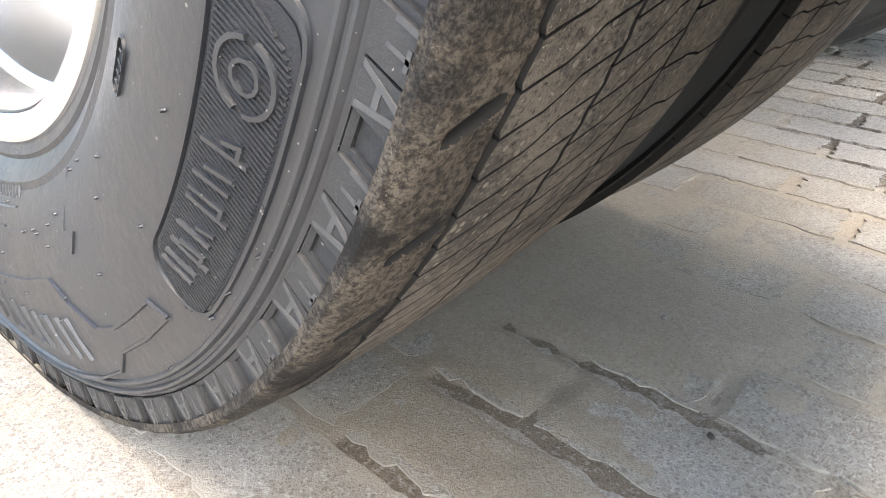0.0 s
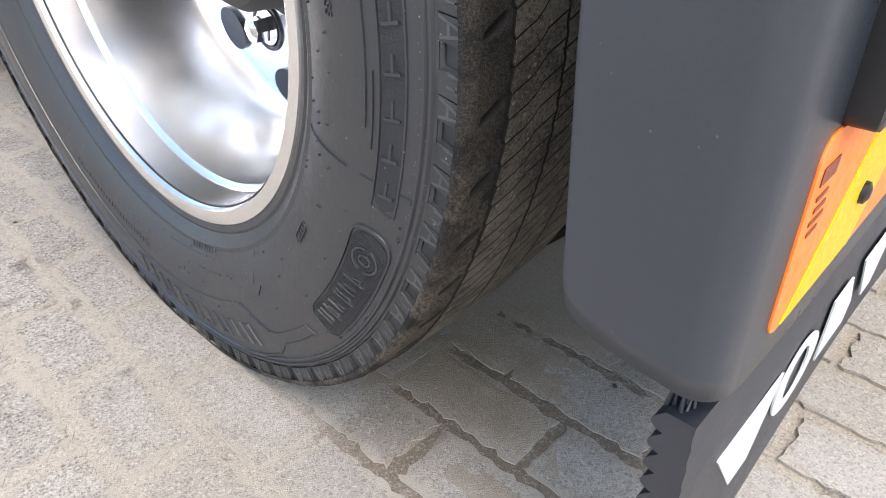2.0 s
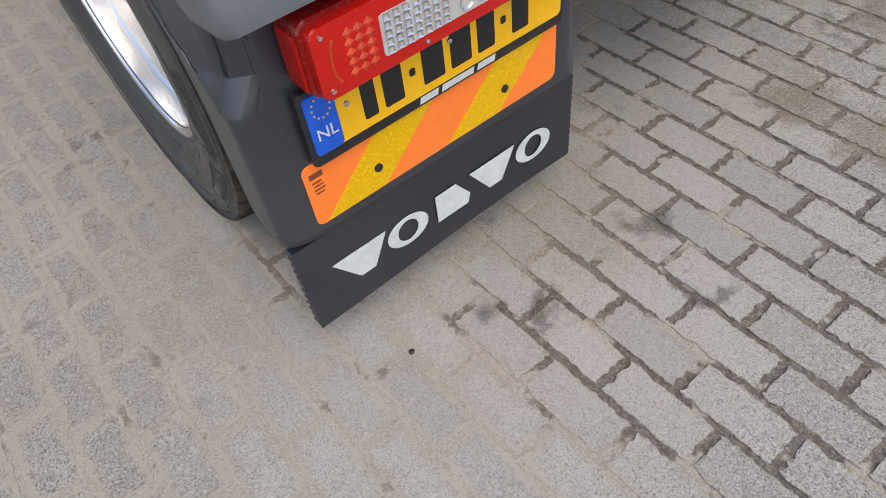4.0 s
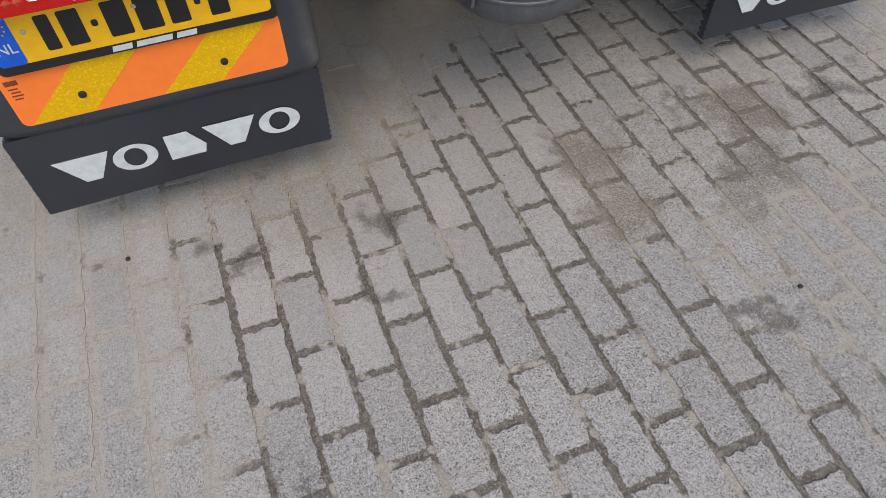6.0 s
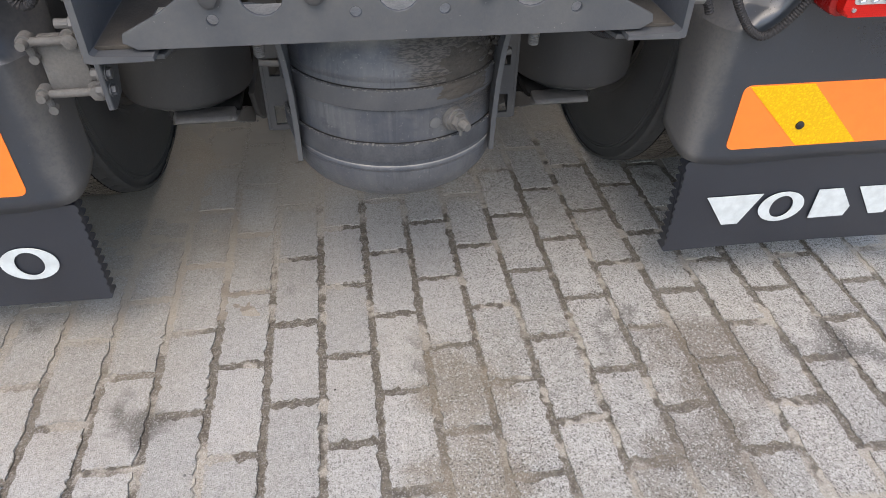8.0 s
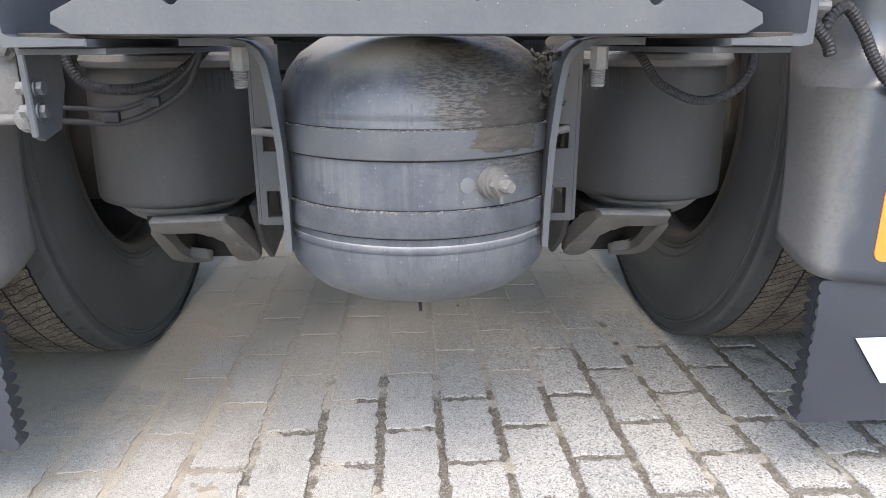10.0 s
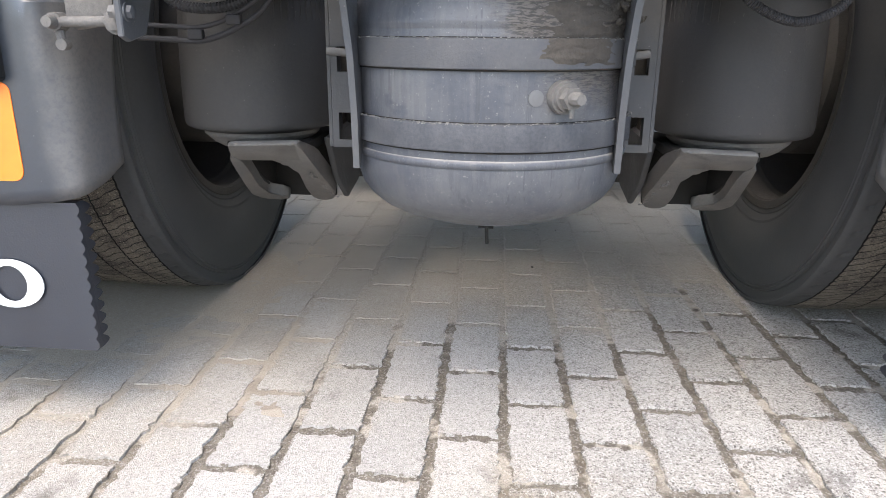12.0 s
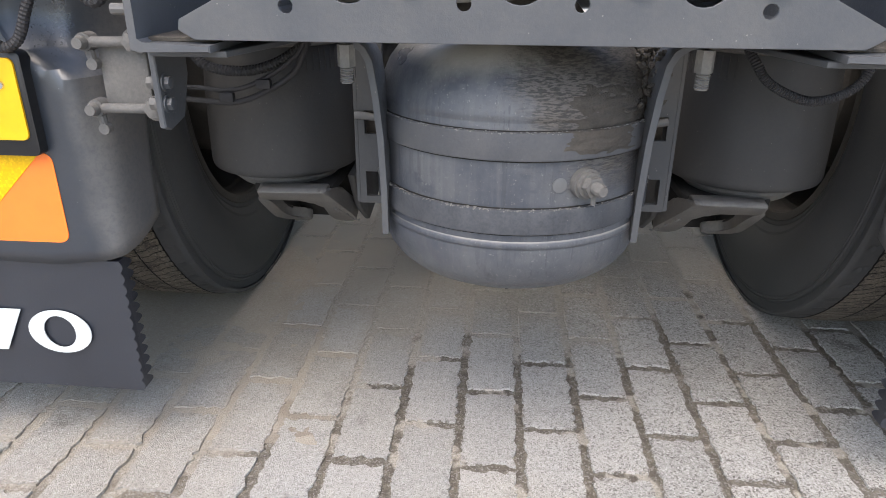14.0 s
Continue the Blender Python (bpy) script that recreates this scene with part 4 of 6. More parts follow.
def rim(x, flip, full):
    base = Matrix.Translation((x, AY, AZ)) @ (Matrix.Rotation(math.pi, 4, "Z") if flip else Matrix())
    r = part("rim", rim_mesh(), M_RIM if full else M_DARKIRON, truck, "polished aluminium disc wheel rim" if full else "grimy steel rim", 25)
    r.matrix_basis = base
    if not full:
        return r
    part("gutter_line", turned(bm_new(), [(0.3076, -0.1206), (0.3062, -0.1198), (0.3058, -0.1185), (0.3066, -0.1175)], (0, 0, 0), "x", 96), M_INK, r)
    hole = finish("hand_hole", rod(bm_new(), (-0.006, 0, 0), (0.012, 0, 0), 0.03, n=28), M_INK)
    nut = bm_new()
    rod(nut, (0, 0, 0), (-0.004, 0, 0), 0.026, n=24)
    rod(nut, (-0.004, 0, 0), (-0.03, 0, 0), 0.0195, 0.0175, n=6)
    rod(nut, (-0.03, 0, 0), (-0.034, 0, 0), 0.016, 0.009, n=12)
    nut = finish("wheel_nut", nut, M_CHROME)
    seat = finish("nut_seat", turned(bm_new(), [(0.026, 0.0), (0.03, -0.0035), (0.034, -0.0035), (0.036, 0.001)], (0, 0, 0), "x", 24), M_INK)
    for k in range(10):
        a = 36 * k + NUT0
        piece("wheel_nut", nut, r, Matrix.Translation(polar(0.1002, 0.167, a)))
        piece("nut_seat", seat, r, Matrix.Translation(polar(0.1, 0.167, a)))
        m = Matrix.Translation(polar(0.0985, 0.231, a + 18)) @ spin(a + 18) @ Matrix.Diagonal((1, 0.85, 1.15, 1))
        piece("hand_hole", hole, r, m)
    hub = bm_new()
    turned(hub, [(0.0, 0.0), (0.07, 0.0), (0.09, 0.005), (0.1, 0.02), (0.104, 0.08), (0.122, 0.09), (0.126, 0.105)], (0, 0, 0), "x", 48)
    part("hub", hub, M_DARKIRON, r, "dark wheel hub")
    return r


rim(-WX_OUT, False, True)
rim(-WX_IN, True, False)
rim(WX_IN, False, False)
rim(WX_OUT, True, True)

# axle, brake drums
bm = bm_new()
rod(bm, (-0.62, AY, AZ), (0.62, AY, AZ), 0.065, n=24)
turned(bm, [(0.0, -0.13), (0.1, -0.13), (0.17, -0.09), (0.2, -0.02), (0.2, 0.05), (0.16, 0.11), (0.08, 0.13), (0.0, 0.13)], (0, AY, AZ), "y", 32)
part("axle_housing", bm, M_DARKIRON, truck, "grimy dark axle housing with round differential")
for s in (-1, 1):
    bm = turned(bm_new(), [(0.0, -0.07), (0.19, -0.07), (0.205, -0.05), (0.205, 0.08), (0.19, 0.09), (0.0, 0.09)], (s * 0.7, AY, AZ), "x", 40)
    part("brake_drum", bm, M_DARKIRON, truck)


# ---- mudguards, flaps, plates and lamps: s is -1 for the left side, 1 for the right ----
FX = 0.905                      # middle of each flap


def arc_y(z, r):
    """Where an arch of radius r round the axle stands at a height."""
    return AY - math.sqrt(max(0.0, r * r - (z - AZ) ** 2))


def mudguard(s):
    bm = bm_new()
    zs = [0.0, 0.02, 0.04, 0.07, 0.12, 0.2, 0.24, 0.26, 0.271, 0.283, 0.2935, 0.297, 0.322, 0.3455, 0.349, 0.37, 0.395, 0.42, 0.47, 0.52]
    # outline from outside to inside at full corner and with the corner cut away; last: how far the lower edge is lifted
    cols = [(1.25, None, 1.25, None, 0.066), (1.25, 0.094, 1.25, 0.096, 0.047), (1.25, 0.088, 1.25, 0.09, 0.04), (1.2505, 0.07, 1.2505, 0.074, 0.032), (1.251, 0.045, 1.25, 0.054, 0.027), (1.251, 0.034, 1.2485, 0.05, 0.026), (1.251, 0.024, 1.229, 0.027, 0.025),
            (1.25, 0.013, 1.2255, 0.0235, 0.023), (1.244, 0.004, 1.2005, 0.0085, 0.021), (1.233, 0.0005, 1.196, 0.0065, 0.017), (1.218, 0.0, 1.188, 0.001, 0.012), (1.2, 0.0, 1.183, 0.0, 0.008), (1.1, 0.0, 1.1, 0.0, 0.001), (0.95, 0.0, 0.95, 0.0, 0.0), (0.8, 0.0, 0.8, 0.0, 0.0),
            (0.66, 0.0, 0.688, 0.0, -0.004), (0.61, 0.0, 0.664, 0.012, 0.0), (0.582, 0.0008, 0.642, 0.028, 0.003), (0.566, 0.005, 0.62, 0.044, 0.006), (0.556, 0.014, 0.598, 0.056, 0.009),
            (0.55, 0.03, 0.572, 0.07, 0.014), (0.546, 0.056, 0.55, 0.083, 0.022), (0.544, None, 0.544, None, 0.04)]
    grid = []
    for x0, y0, x1, y1, lift in cols:
        row = []
        for dz in zs:
            z = 0.343 + dz
            zb = z + lift * (1 - min(1.0, dz / 0.2))
            edge = max(0.102 - 0.02 * max(0.0, 0.55 - z), arc_y(max(z, 0.528), 0.627))
            inner = 0.078 + 0.19 * (max(z, 0.37) - 0.37)
            if y0 is None:
                x, y = x0, edge if x0 > 1 else max(inner, arc_y(max(z, 0.6), 0.622) - 0.004)
            else:
                shelf = 0.646 if x0 > 0.8 else 0.603 + 0.3 * (x0 - 0.56)
                f = 1 - (1 - min(1.0, max(0.0, (z - shelf) / 0.1))) ** 3.5
                if x0 > 0.8:          # crisp slanting step into the recessed corner
                    f = min(1.0, max(0.0, (z - 0.6365 - 0.25 * y0) / (0.05 - 0.2 * y0)))
                    y1 = min(edge - 0.004 - 0.3 * (0.1 - y1), y1 + 0.35 * max(0.0, z - 0.66)) if y1 > 0.045 and z > 0.66 else y1
                x, y = x0 + (x1 - x0) * f, y0 + (y1 - y0) * f
                y = min(y, edge - 0.004 - 0.18 * (0.0885 - y)) if y0 > 0.06 and z < 0.55 else y
                if x < 0.58:
                    y = y + (0.58 - x) / 0.036 * max(0.0, inner - 0.078) * 0.8
            row.append(bm.verts.new((s * x, y, zb)))
        grid.append(row)
    rows = [smooth_line([col[q].co for col in grid], 4) for q in range(len(zs))]      # soft corners
    bm.clear()
    grid = [[bm.verts.new(p) for p in row] for row in rows]
    for A, B in zip(grid, grid[1:]):
        for q in range(len(A) - 1):
            bm.faces.new((A[q], A[q + 1], B[q + 1], B[q]))
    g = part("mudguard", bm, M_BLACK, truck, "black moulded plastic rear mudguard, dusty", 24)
    m = g.modifiers.new("thickness", "SOLIDIFY")
    m.thickness, m.offset = 0.005, -1
    # upper cover that overhangs the lamp and follows the wheel
    bm = bm_new()
    prof = []
    for k in range(15):
        a = radians(148 - 118 * k / 14)
        prof.append((AY + 0.6 * math.cos(a), AZ + 0.6 * math.sin(a)))
    rear = [(-0.072, 0.793), (-0.095, 0.806), (-0.102, 0.84), (-0.085, 0.885), (-0.04, 0.91), (0.05, 0.925), (0.16, 0.945)]
    top = rear + [(AY + 0.625 * math.cos(radians(130 - 100 * k / 10)), AZ + 0.625 * math.sin(radians(130 - 100 * k / 10))) for k in range(11)]
    under = [(AY + 0.595 * math.cos(radians(30 + 112 * k / 12)), AZ + 0.595 * math.sin(radians(30 + 112 * k / 12))) for k in range(13)] + [(0.1, 0.82), (0.0, 0.797)]
    prism(bm, top + under, "x", s * 0.603, s * 1.25, 0.018, 3)
    part("mudguard_cover", bm, M_COVER, g, "smooth dusty black top of the mudguard, sky sheen in its colour", 35)
    if s < 0:                     # dark oval on the rear face
        part("dark_oval", prism(bm_new(), [(s * 1.185 + 0.017 * math.cos(t), 0.765 + 0.026 * math.sin(t)) for t in np.linspace(0, 2 * math.pi, 20, endpoint=False)], "y", -0.003, 0.004, 0.001), M_INK, g)
    return g


def mudflap(s):
    """Rubber sheet, flat behind, with a ribbed front that shows at its side edges."""
    x0, x1 = FX - 0.343, FX + 0.343
    bm = bm_new()
    n = 12
    zs = [0.118 + 0.2235 * k / (n * 6) for k in range(n * 6 + 1)]

    def wave(z):
        return abs(math.sin(math.pi * (z - 0.118) * n / 0.2235))
    prof = [(0.002, z) for z in zs] + [(0.021 + 0.008 * wave(z), z) for z in reversed(zs)]
    bow = 12
    rings = []
    for i in range(bow + 1):
        f = (0, 0.006, *[k / (bow - 4) for k in range(1, bow - 4)], 0.994, 1, 1)[i] if i < bow else 1
        x = x0 + (x1 - x0) * f
        dy = 0.004 * math.sin(f * math.pi * 1.5)
        out = -0.0048 if i == 0 else 0.0026 if i == bow else 0.0
        rings.append([bm.verts.new((s * (x + out * wave(z)), y + dy * (1 - (z - 0.118) / 0.23), z + 0.004 * (1 - f) * (1 if s > 0 else 0.4))) for y, z in prof])
    for A, B in zip(rings, rings[1:]):
        for q in range(len(prof)):
            w = (q + 1) % len(prof)
            bm.faces.new((A[q], A[w], B[w], B[q]))
    bm.faces.new(rings[0]), bm.faces.new(rings[-1][::-1])
    bmesh.ops.remove_doubles(bm, verts=bm.verts[:], dist=1e-6)
    flap = part("mudflap", bm, M_FLAP, truck, "black rubber mudflap with a row of plain white shapes", 40)
    # white maker's mark as plain wedges, rings and a block
    zlo, zhi = 0.186, 0.258
    w = 0.565
    xs = FX - w / 2 if s > 0 else -FX - w / 2

    def flat(pts):
        part("white_mark", prism(bm_new(), [(xs + u, v) for u, v in pts], "y", 0.0005, -0.0012), M_WHITE, flap)

    def ring(u, rx, rz):
        bm = bm_new()
        N = 36
        out, inn = [], []
        for k in range(N):
            t = 2 * math.pi * k / N
            for L, fx, fz in ((out, 1, 1), (inn, 0.5, 0.74)):
                L.append([bm.verts.new((xs + u + rx * fx * math.cos(t), y, (zlo + zhi) / 2 + rz * fz * math.sin(t))) for y in (-0.0012, 0.0005)])
        for k in range(N):
            q = (k + 1) % N
            bm.faces.new((out[k][0], out[q][0], inn[q][0], inn[k][0]))
            bm.faces.new((out[k][0], out[k][1], out[q][1], out[q][0]))
            bm.faces.new((inn[k][0], inn[q][0], inn[q][1], inn[k][1]))
        part("white_mark", bm, M_WHITE, flap)

    for u in (0.0, 0.335):
        flat([(u, zhi), (u + 0.122, zhi), (u + 0.085, zlo), (u + 0.05, zlo)])
    ring(0.172, 0.05, 0.037)
    ring(0.512, 0.05, 0.037)
    flat([(0.245, zlo), (0.325, zlo), (0.332, zlo + 0.024), (0.298, zhi), (0.245, zhi)])
    return flap


def clip_poly(poly, x0, x1):
    """Clip an outline to x0..x1."""
    for edge, keep in ((x0, 1), (x1, -1)):
        out = []
        for (ax, az), (bx, bz) in zip(poly, poly[1:] + poly[:1]):
            ina, inb = keep * (ax - edge) >= 0, keep * (bx - edge) >= 0
            if ina:
                out.append((ax, az))
            if ina != inb:
                f = (edge - ax) / (bx - ax)
                out.append((edge, az + f * (bz - az)))
        poly = out
        if not poly:
            return []
    return poly


def marker_board(s):
    """Orange and yellow reflective rear marking board with slanted stripes."""
    x0, x1, z0, z1 = FX - 0.2825, FX + 0.2825, 0.374, 0.506
    xa = s * x1 if s < 0 else s * x0
    bm = prism(bm_new(), rounded(xa, xa + 0.565, z0, z1, 0.014), "y", -0.0015, -0.0065, 0.0006, 1)
    board = part("marker_board", bm, M_ORANGE, truck, "orange and yellow striped reflective marker board")
    lean = 0.132 * (1 if s < 0 else -1)
    starts = (0.02, 0.29) if s < 0 else (0.142, 0.412)
    for u in starts:
        pts = [(xa + u, z0 + 0.002), (xa + u + 0.125, z0 + 0.002), (xa + u + 0.125 + lean, z1 - 0.002), (xa + u + lean, z1 - 0.002)]
        pts = clip_poly(pts, xa + 0.004, xa + 0.561)
        part("yellow_stripe", prism(bm_new(), pts, "y", -0.0062, -0.0074), M_RETRO, board)
    for u in (0.135, 0.43):
        bm = bm_new()
        c = Vector((xa + u, -0.0065, 0.422 if s < 0 else 0.42))
        rod(bm, c, c + Vector((0, -0.004, 0)), 0.0085, 0.008, 16)
        rod(bm, c + Vector((0, -0.004, 0)), c + Vector((0, -0.006, 0)), 0.008, 0.004, 16)
        part("rivet", bm, M_FRAME, board)
    bm = bm_new()                # small unreadable approval print
    u = xa + 0.008 if s < 0 else xa + 0.53
    box(bm, u + 0.002, u + 0.027, -0.0072, -0.0066, z1 - 0.03, z1 - 0.019)
    for k in range(4):
        box(bm, u + 0.004 + 0.002 * (k % 2), u + 0.022 + 0.002 * (k % 3), -0.0072, -0.0066, z1 - 0.04 - 0.008 * k, z1 - 0.037 - 0.008 * k)
    part("approval_print", bm, M_PRINT, board)
    return board


def number_plate():
    x0, x1, z0, z1 = -1.158, -0.634, 0.528, 0.634
    bm = prism(bm_new(), rounded(x0 - 0.009, x1 + 0.009, z0 - 0.022, z1 + 0.008, 0.008), "y", -0.001, -0.022, 0.002, 2)
    holder = part("plate_holder", bm, M_FRAME, truck, "black plastic number plate holder with white bars")
    bm = prism(bm_new(), rounded(x0, x1, z0, z1, 0.008), "y", -0.0215, -0.0255, 0.0008, 1)
    plate = part("number_plate", bm, M_PLATE, truck, "yellow number plate with black bars and blue country strip")
    bm = prism(bm_new(), rounded(x0 - 0.0005, x0 + 0.05, z0 - 0.0005, z1 + 0.0005, 0.008), "y", -0.0218, -0.0262)
    part("country_strip", bm, M_BLUE, plate, "blue country strip")
    me = word_mesh("country_letters", "NL", 0.03, 0.0004, M_WHITE)
    piece("country_letters", me, plate, pose(x0 + 0.026, -0.0267, z0 + 0.027, 90))
    star = finish("star", rod(bm_new(), (0, 0, 0), (0, -0.0006, 0), 0.0019, n=5), M_PLATE)
    for k in range(12):
        t = 2 * math.pi * k / 12
        piece("star", star, plate, Matrix.Translation((x0 + 0.026 + 0.0155 * math.cos(t), -0.0262, z1 - 0.024 + 0.0185 * math.sin(t))))
    u = x0 + 0.094
    for w in (0.034, 0.046, 0.02, 0.052, 0.052, 0.046, 0.02, 0.046):      # registration as plain bars
        zz = (z0 + 0.016, z1 - 0.016) if w > 0.03 else (z0 + 0.046, z0 + 0.06)
        part("plate_bar", prism(bm_new(), rounded(u, u + w - 0.008, zz[0], zz[1], 0.004, 3), "y", -0.0252, -0.0266, 0.0004, 1), M_INK, plate)
        u += w + 0.006
    for sx, sz in ((x0 + 0.068, 0.592), (-0.888, 0.598), (x1 - 0.022, 0.6)):
        bm = bm_new()
        rod(bm, (sx, -0.025, sz), (sx, -0.0278, sz), 0.0058, 0.0046, 14)
        part("plate_screw", bm, M_CHROME, plate)
    u = x0 + 0.2
    for w in (0.038, 0.07, 0.04):
        part("white_bar", prism(bm_new(), [(u + 0.003, z0 - 0.006), (u + w + 0.003, z0 - 0.006), (u + w, z0 - 0.018), (u, z0 - 0.018)], "y", -0.0215, -0.0228), M_WHITE, holder)
        u += w + 0.009


def tail_lamp(s):
    """Long red combination lamp with clear reflector cups."""
    def X(v):                    # v runs from the outer end inwards
        return s * (1.178 - v)
    bm = prism(bm_new(), rounded(*sorted((X(0.024), X(0.498))), 0.652, 0.772, 0.016), "y", -0.004, -0.066, 0.006, 2)
    lamp = part("tail_lamp", bm, M_DARKRED, truck, "red rear combination lamp with clear reflector window")
    bm = prism(bm_new(), rounded(*sorted((X(0.03), X(0.486))), 0.656, 0.765, 0.013), "y", -0.064, -0.084, 0.005, 3)
    part("red_lens", bm, M_RED, lamp, "glossy ribbed red lens")
    bm = prism(bm_new(), rounded(*sorted((X(0.02), X(0.036))), 0.662, 0.752, 0.006), "y", -0.012, -0.058, 0.003, 2)
    part("side_reflector", bm, M_RED, lamp, "red side reflector")
    bm = prism(bm_new(), rounded(*sorted((X(0.135), X(0.472))), 0.677, 0.741, 0.006), "y", -0.083, -0.0855)
    part("clear_window", bm, M_PALE, lamp, "white backing of the reflector window")
    # fine cells, a plain gap, round bowls, then faceted diamonds towards the inner end
    cell = bm_new()
    turned(cell, [(0.0, 0.004), (0.003, 0.0035), (0.0085, 0.0), (0.0094, -0.001), (0.0098, 0.001)], (0, 0, 0), "y", 4)
    cell = finish("reflector_cup", cell, M_CUP, 15)
    for i in range(7):
        for j in range(5):
            piece("reflector_cup", cell, lamp, Matrix.Translation((X(0.146 + i * 0.0165), -0.0868, 0.6838 + j * 0.0126)) @ Matrix.Rotation(math.pi / 4, 4, "Y") @ Matrix.Diagonal((0.86, 0.7, 0.7, 1)))
    bowl = bm_new()
    turned(bowl, [(0.0, 0.006), (0.006, 0.0045), (0.0105, 0.0), (0.0122, -0.0012), (0.013, 0.001)], (0, 0, 0), "y", 20)
    bowl = finish("reflector_bowl", bowl, M_CUP, 25)
    for i in range(3):
        for j in range(2):
            piece("reflector_bowl", bowl, lamp, Matrix.Translation((X(0.284 + i * 0.0315), -0.0865, 0.6945 + j * 0.029)))
    diamond = bm_new()
    turned(diamond, [(0.0, -0.006), (0.004, -0.0025), (0.0095, 0.001), (0.0102, -0.0015), (0.011, 0.001)], (0, 0, 0), "y", 8)
    diamond = finish("reflector_diamond", diamond, M_CUP, 10)
    for i in range(5):
        for j in range(3):
            piece("reflector_diamond", diamond, lamp, Matrix.Translation((X(0.376 + i * 0.0212), -0.0862, 0.6885 + j * 0.0205)) @ Matrix.Diagonal((0.88, 0.8, 0.88, 1)))
    facet = bm_new()
    rod(facet, (0, 0, 0), (0, -0.0034, 0), 0.0092, 0.0008, 4)
    facet = finish("prism_facet", facet, M_FACET, 10)
    for i in range(3):
        for j in range(5):
            piece("prism_facet", facet, lamp, Matrix.Translation((X(0.086 + i * 0.0165), -0.0838, 0.68 + j * 0.0148)))
    bm = bm_new()                # arched rib at the outer end
    hose(bm, [(X(0.062), -0.0836, 0.676), (X(0.056), -0.0842, 0.69), (X(0.054), -0.0842, 0.709), (X(0.056), -0.0842, 0.728), (X(0.062), -0.0836, 0.742)], 0.0028, 8, 6)
    part("lens_rib", bm, M_FACET, lamp)
    for v, z in ((0.046, 0.669), (0.046, 0.751), (0.208, 0.666), (0.468, 0.668), (0.466, 0.751)):
        bm = bm_new()
        rod(bm, (X(v), -0.083, z), (X(v), -0.0866, z), 0.0044, 0.0034, 14)
        part("lamp_screw", bm, M_CHROME, lamp)
    if s < 0:
        bm = bm_new()            # cable gland and elbow
        hose(bm, [(X(0.495), -0.033, 0.71), (X(0.51), -0.033, 0.71), (X(0.522), -0.033, 0.71)], 0.0105, 12, 6, 0.0014, 0.006)
        hose(bm, [(X(0.52), -0.033, 0.711), (X(0.536), -0.033, 0.712), (X(0.539), -0.033, 0.706), (X(0.535), -0.033, 0.692), (X(0.529), -0.033, 0.674)], 0.0105, 12, 8)
        part("cable_elbow", bm, M_HOSE, lamp, "ribbed black cable elbow")
    return lamp


for s in (-1, 1):
    mudguard(s)
    mudflap(s)
    marker_board(s)
    tail_lamp(s)
number_plate()

# rough torn cutout above each flap's inner corner
for s in (-1, 1):
    bm = bm_new()
    rnd = random.Random(7)
    for k in range(26):
        x = s * rnd.uniform(1.205, 1.247)
        y, z = rnd.uniform(0.01, 0.026), 0.342 + rnd.uniform(-0.004, 0.0)
        rod(bm, (x, y, z), (x + rnd.uniform(-0.008, 0.008), y + rnd.uniform(-0.004, 0.004), z + rnd.uniform(0.012, 0.03)), 0.0016, 0.0005, 5)
    part("torn_bristles", bm, M_FLAP, truck, "frayed rubber above the mudflap")


# ---- chassis end ----
BY = -0.125


def pierced(outer, holes, y):
    """An upright steel plate at y, its outline and holes as lists of (x, z)."""
    cu = bpy.data.curves.new("plate", "CURVE")
    cu.dimensions, cu.fill_mode, cu.extrude, cu.bevel_depth = "2D", "BOTH", 0.003, 0.0008
    for pts in [outer] + holes:
        sp = cu.splines.new("POLY")
        sp.points.add(len(pts) - 1)
        for p, (x, z) in zip(sp.points, pts):
            p.co = (x, z, 0, 1)
        sp.use_cyclic_u = True
    tmp = new("tmp", cu)
    dg = bpy.context.evaluated_depsgraph_get()
    me = bpy.data.meshes.new_from_object(tmp.evaluated_get(dg))
    bpy.data.objects.remove(tmp)
    bm = bmesh.new()
    bm.from_mesh(me)
    bpy.data.meshes.remove(me)
    bmesh.ops.transform(bm, matrix=pose(0, y, 0, 90), verts=bm.verts)
    return bm


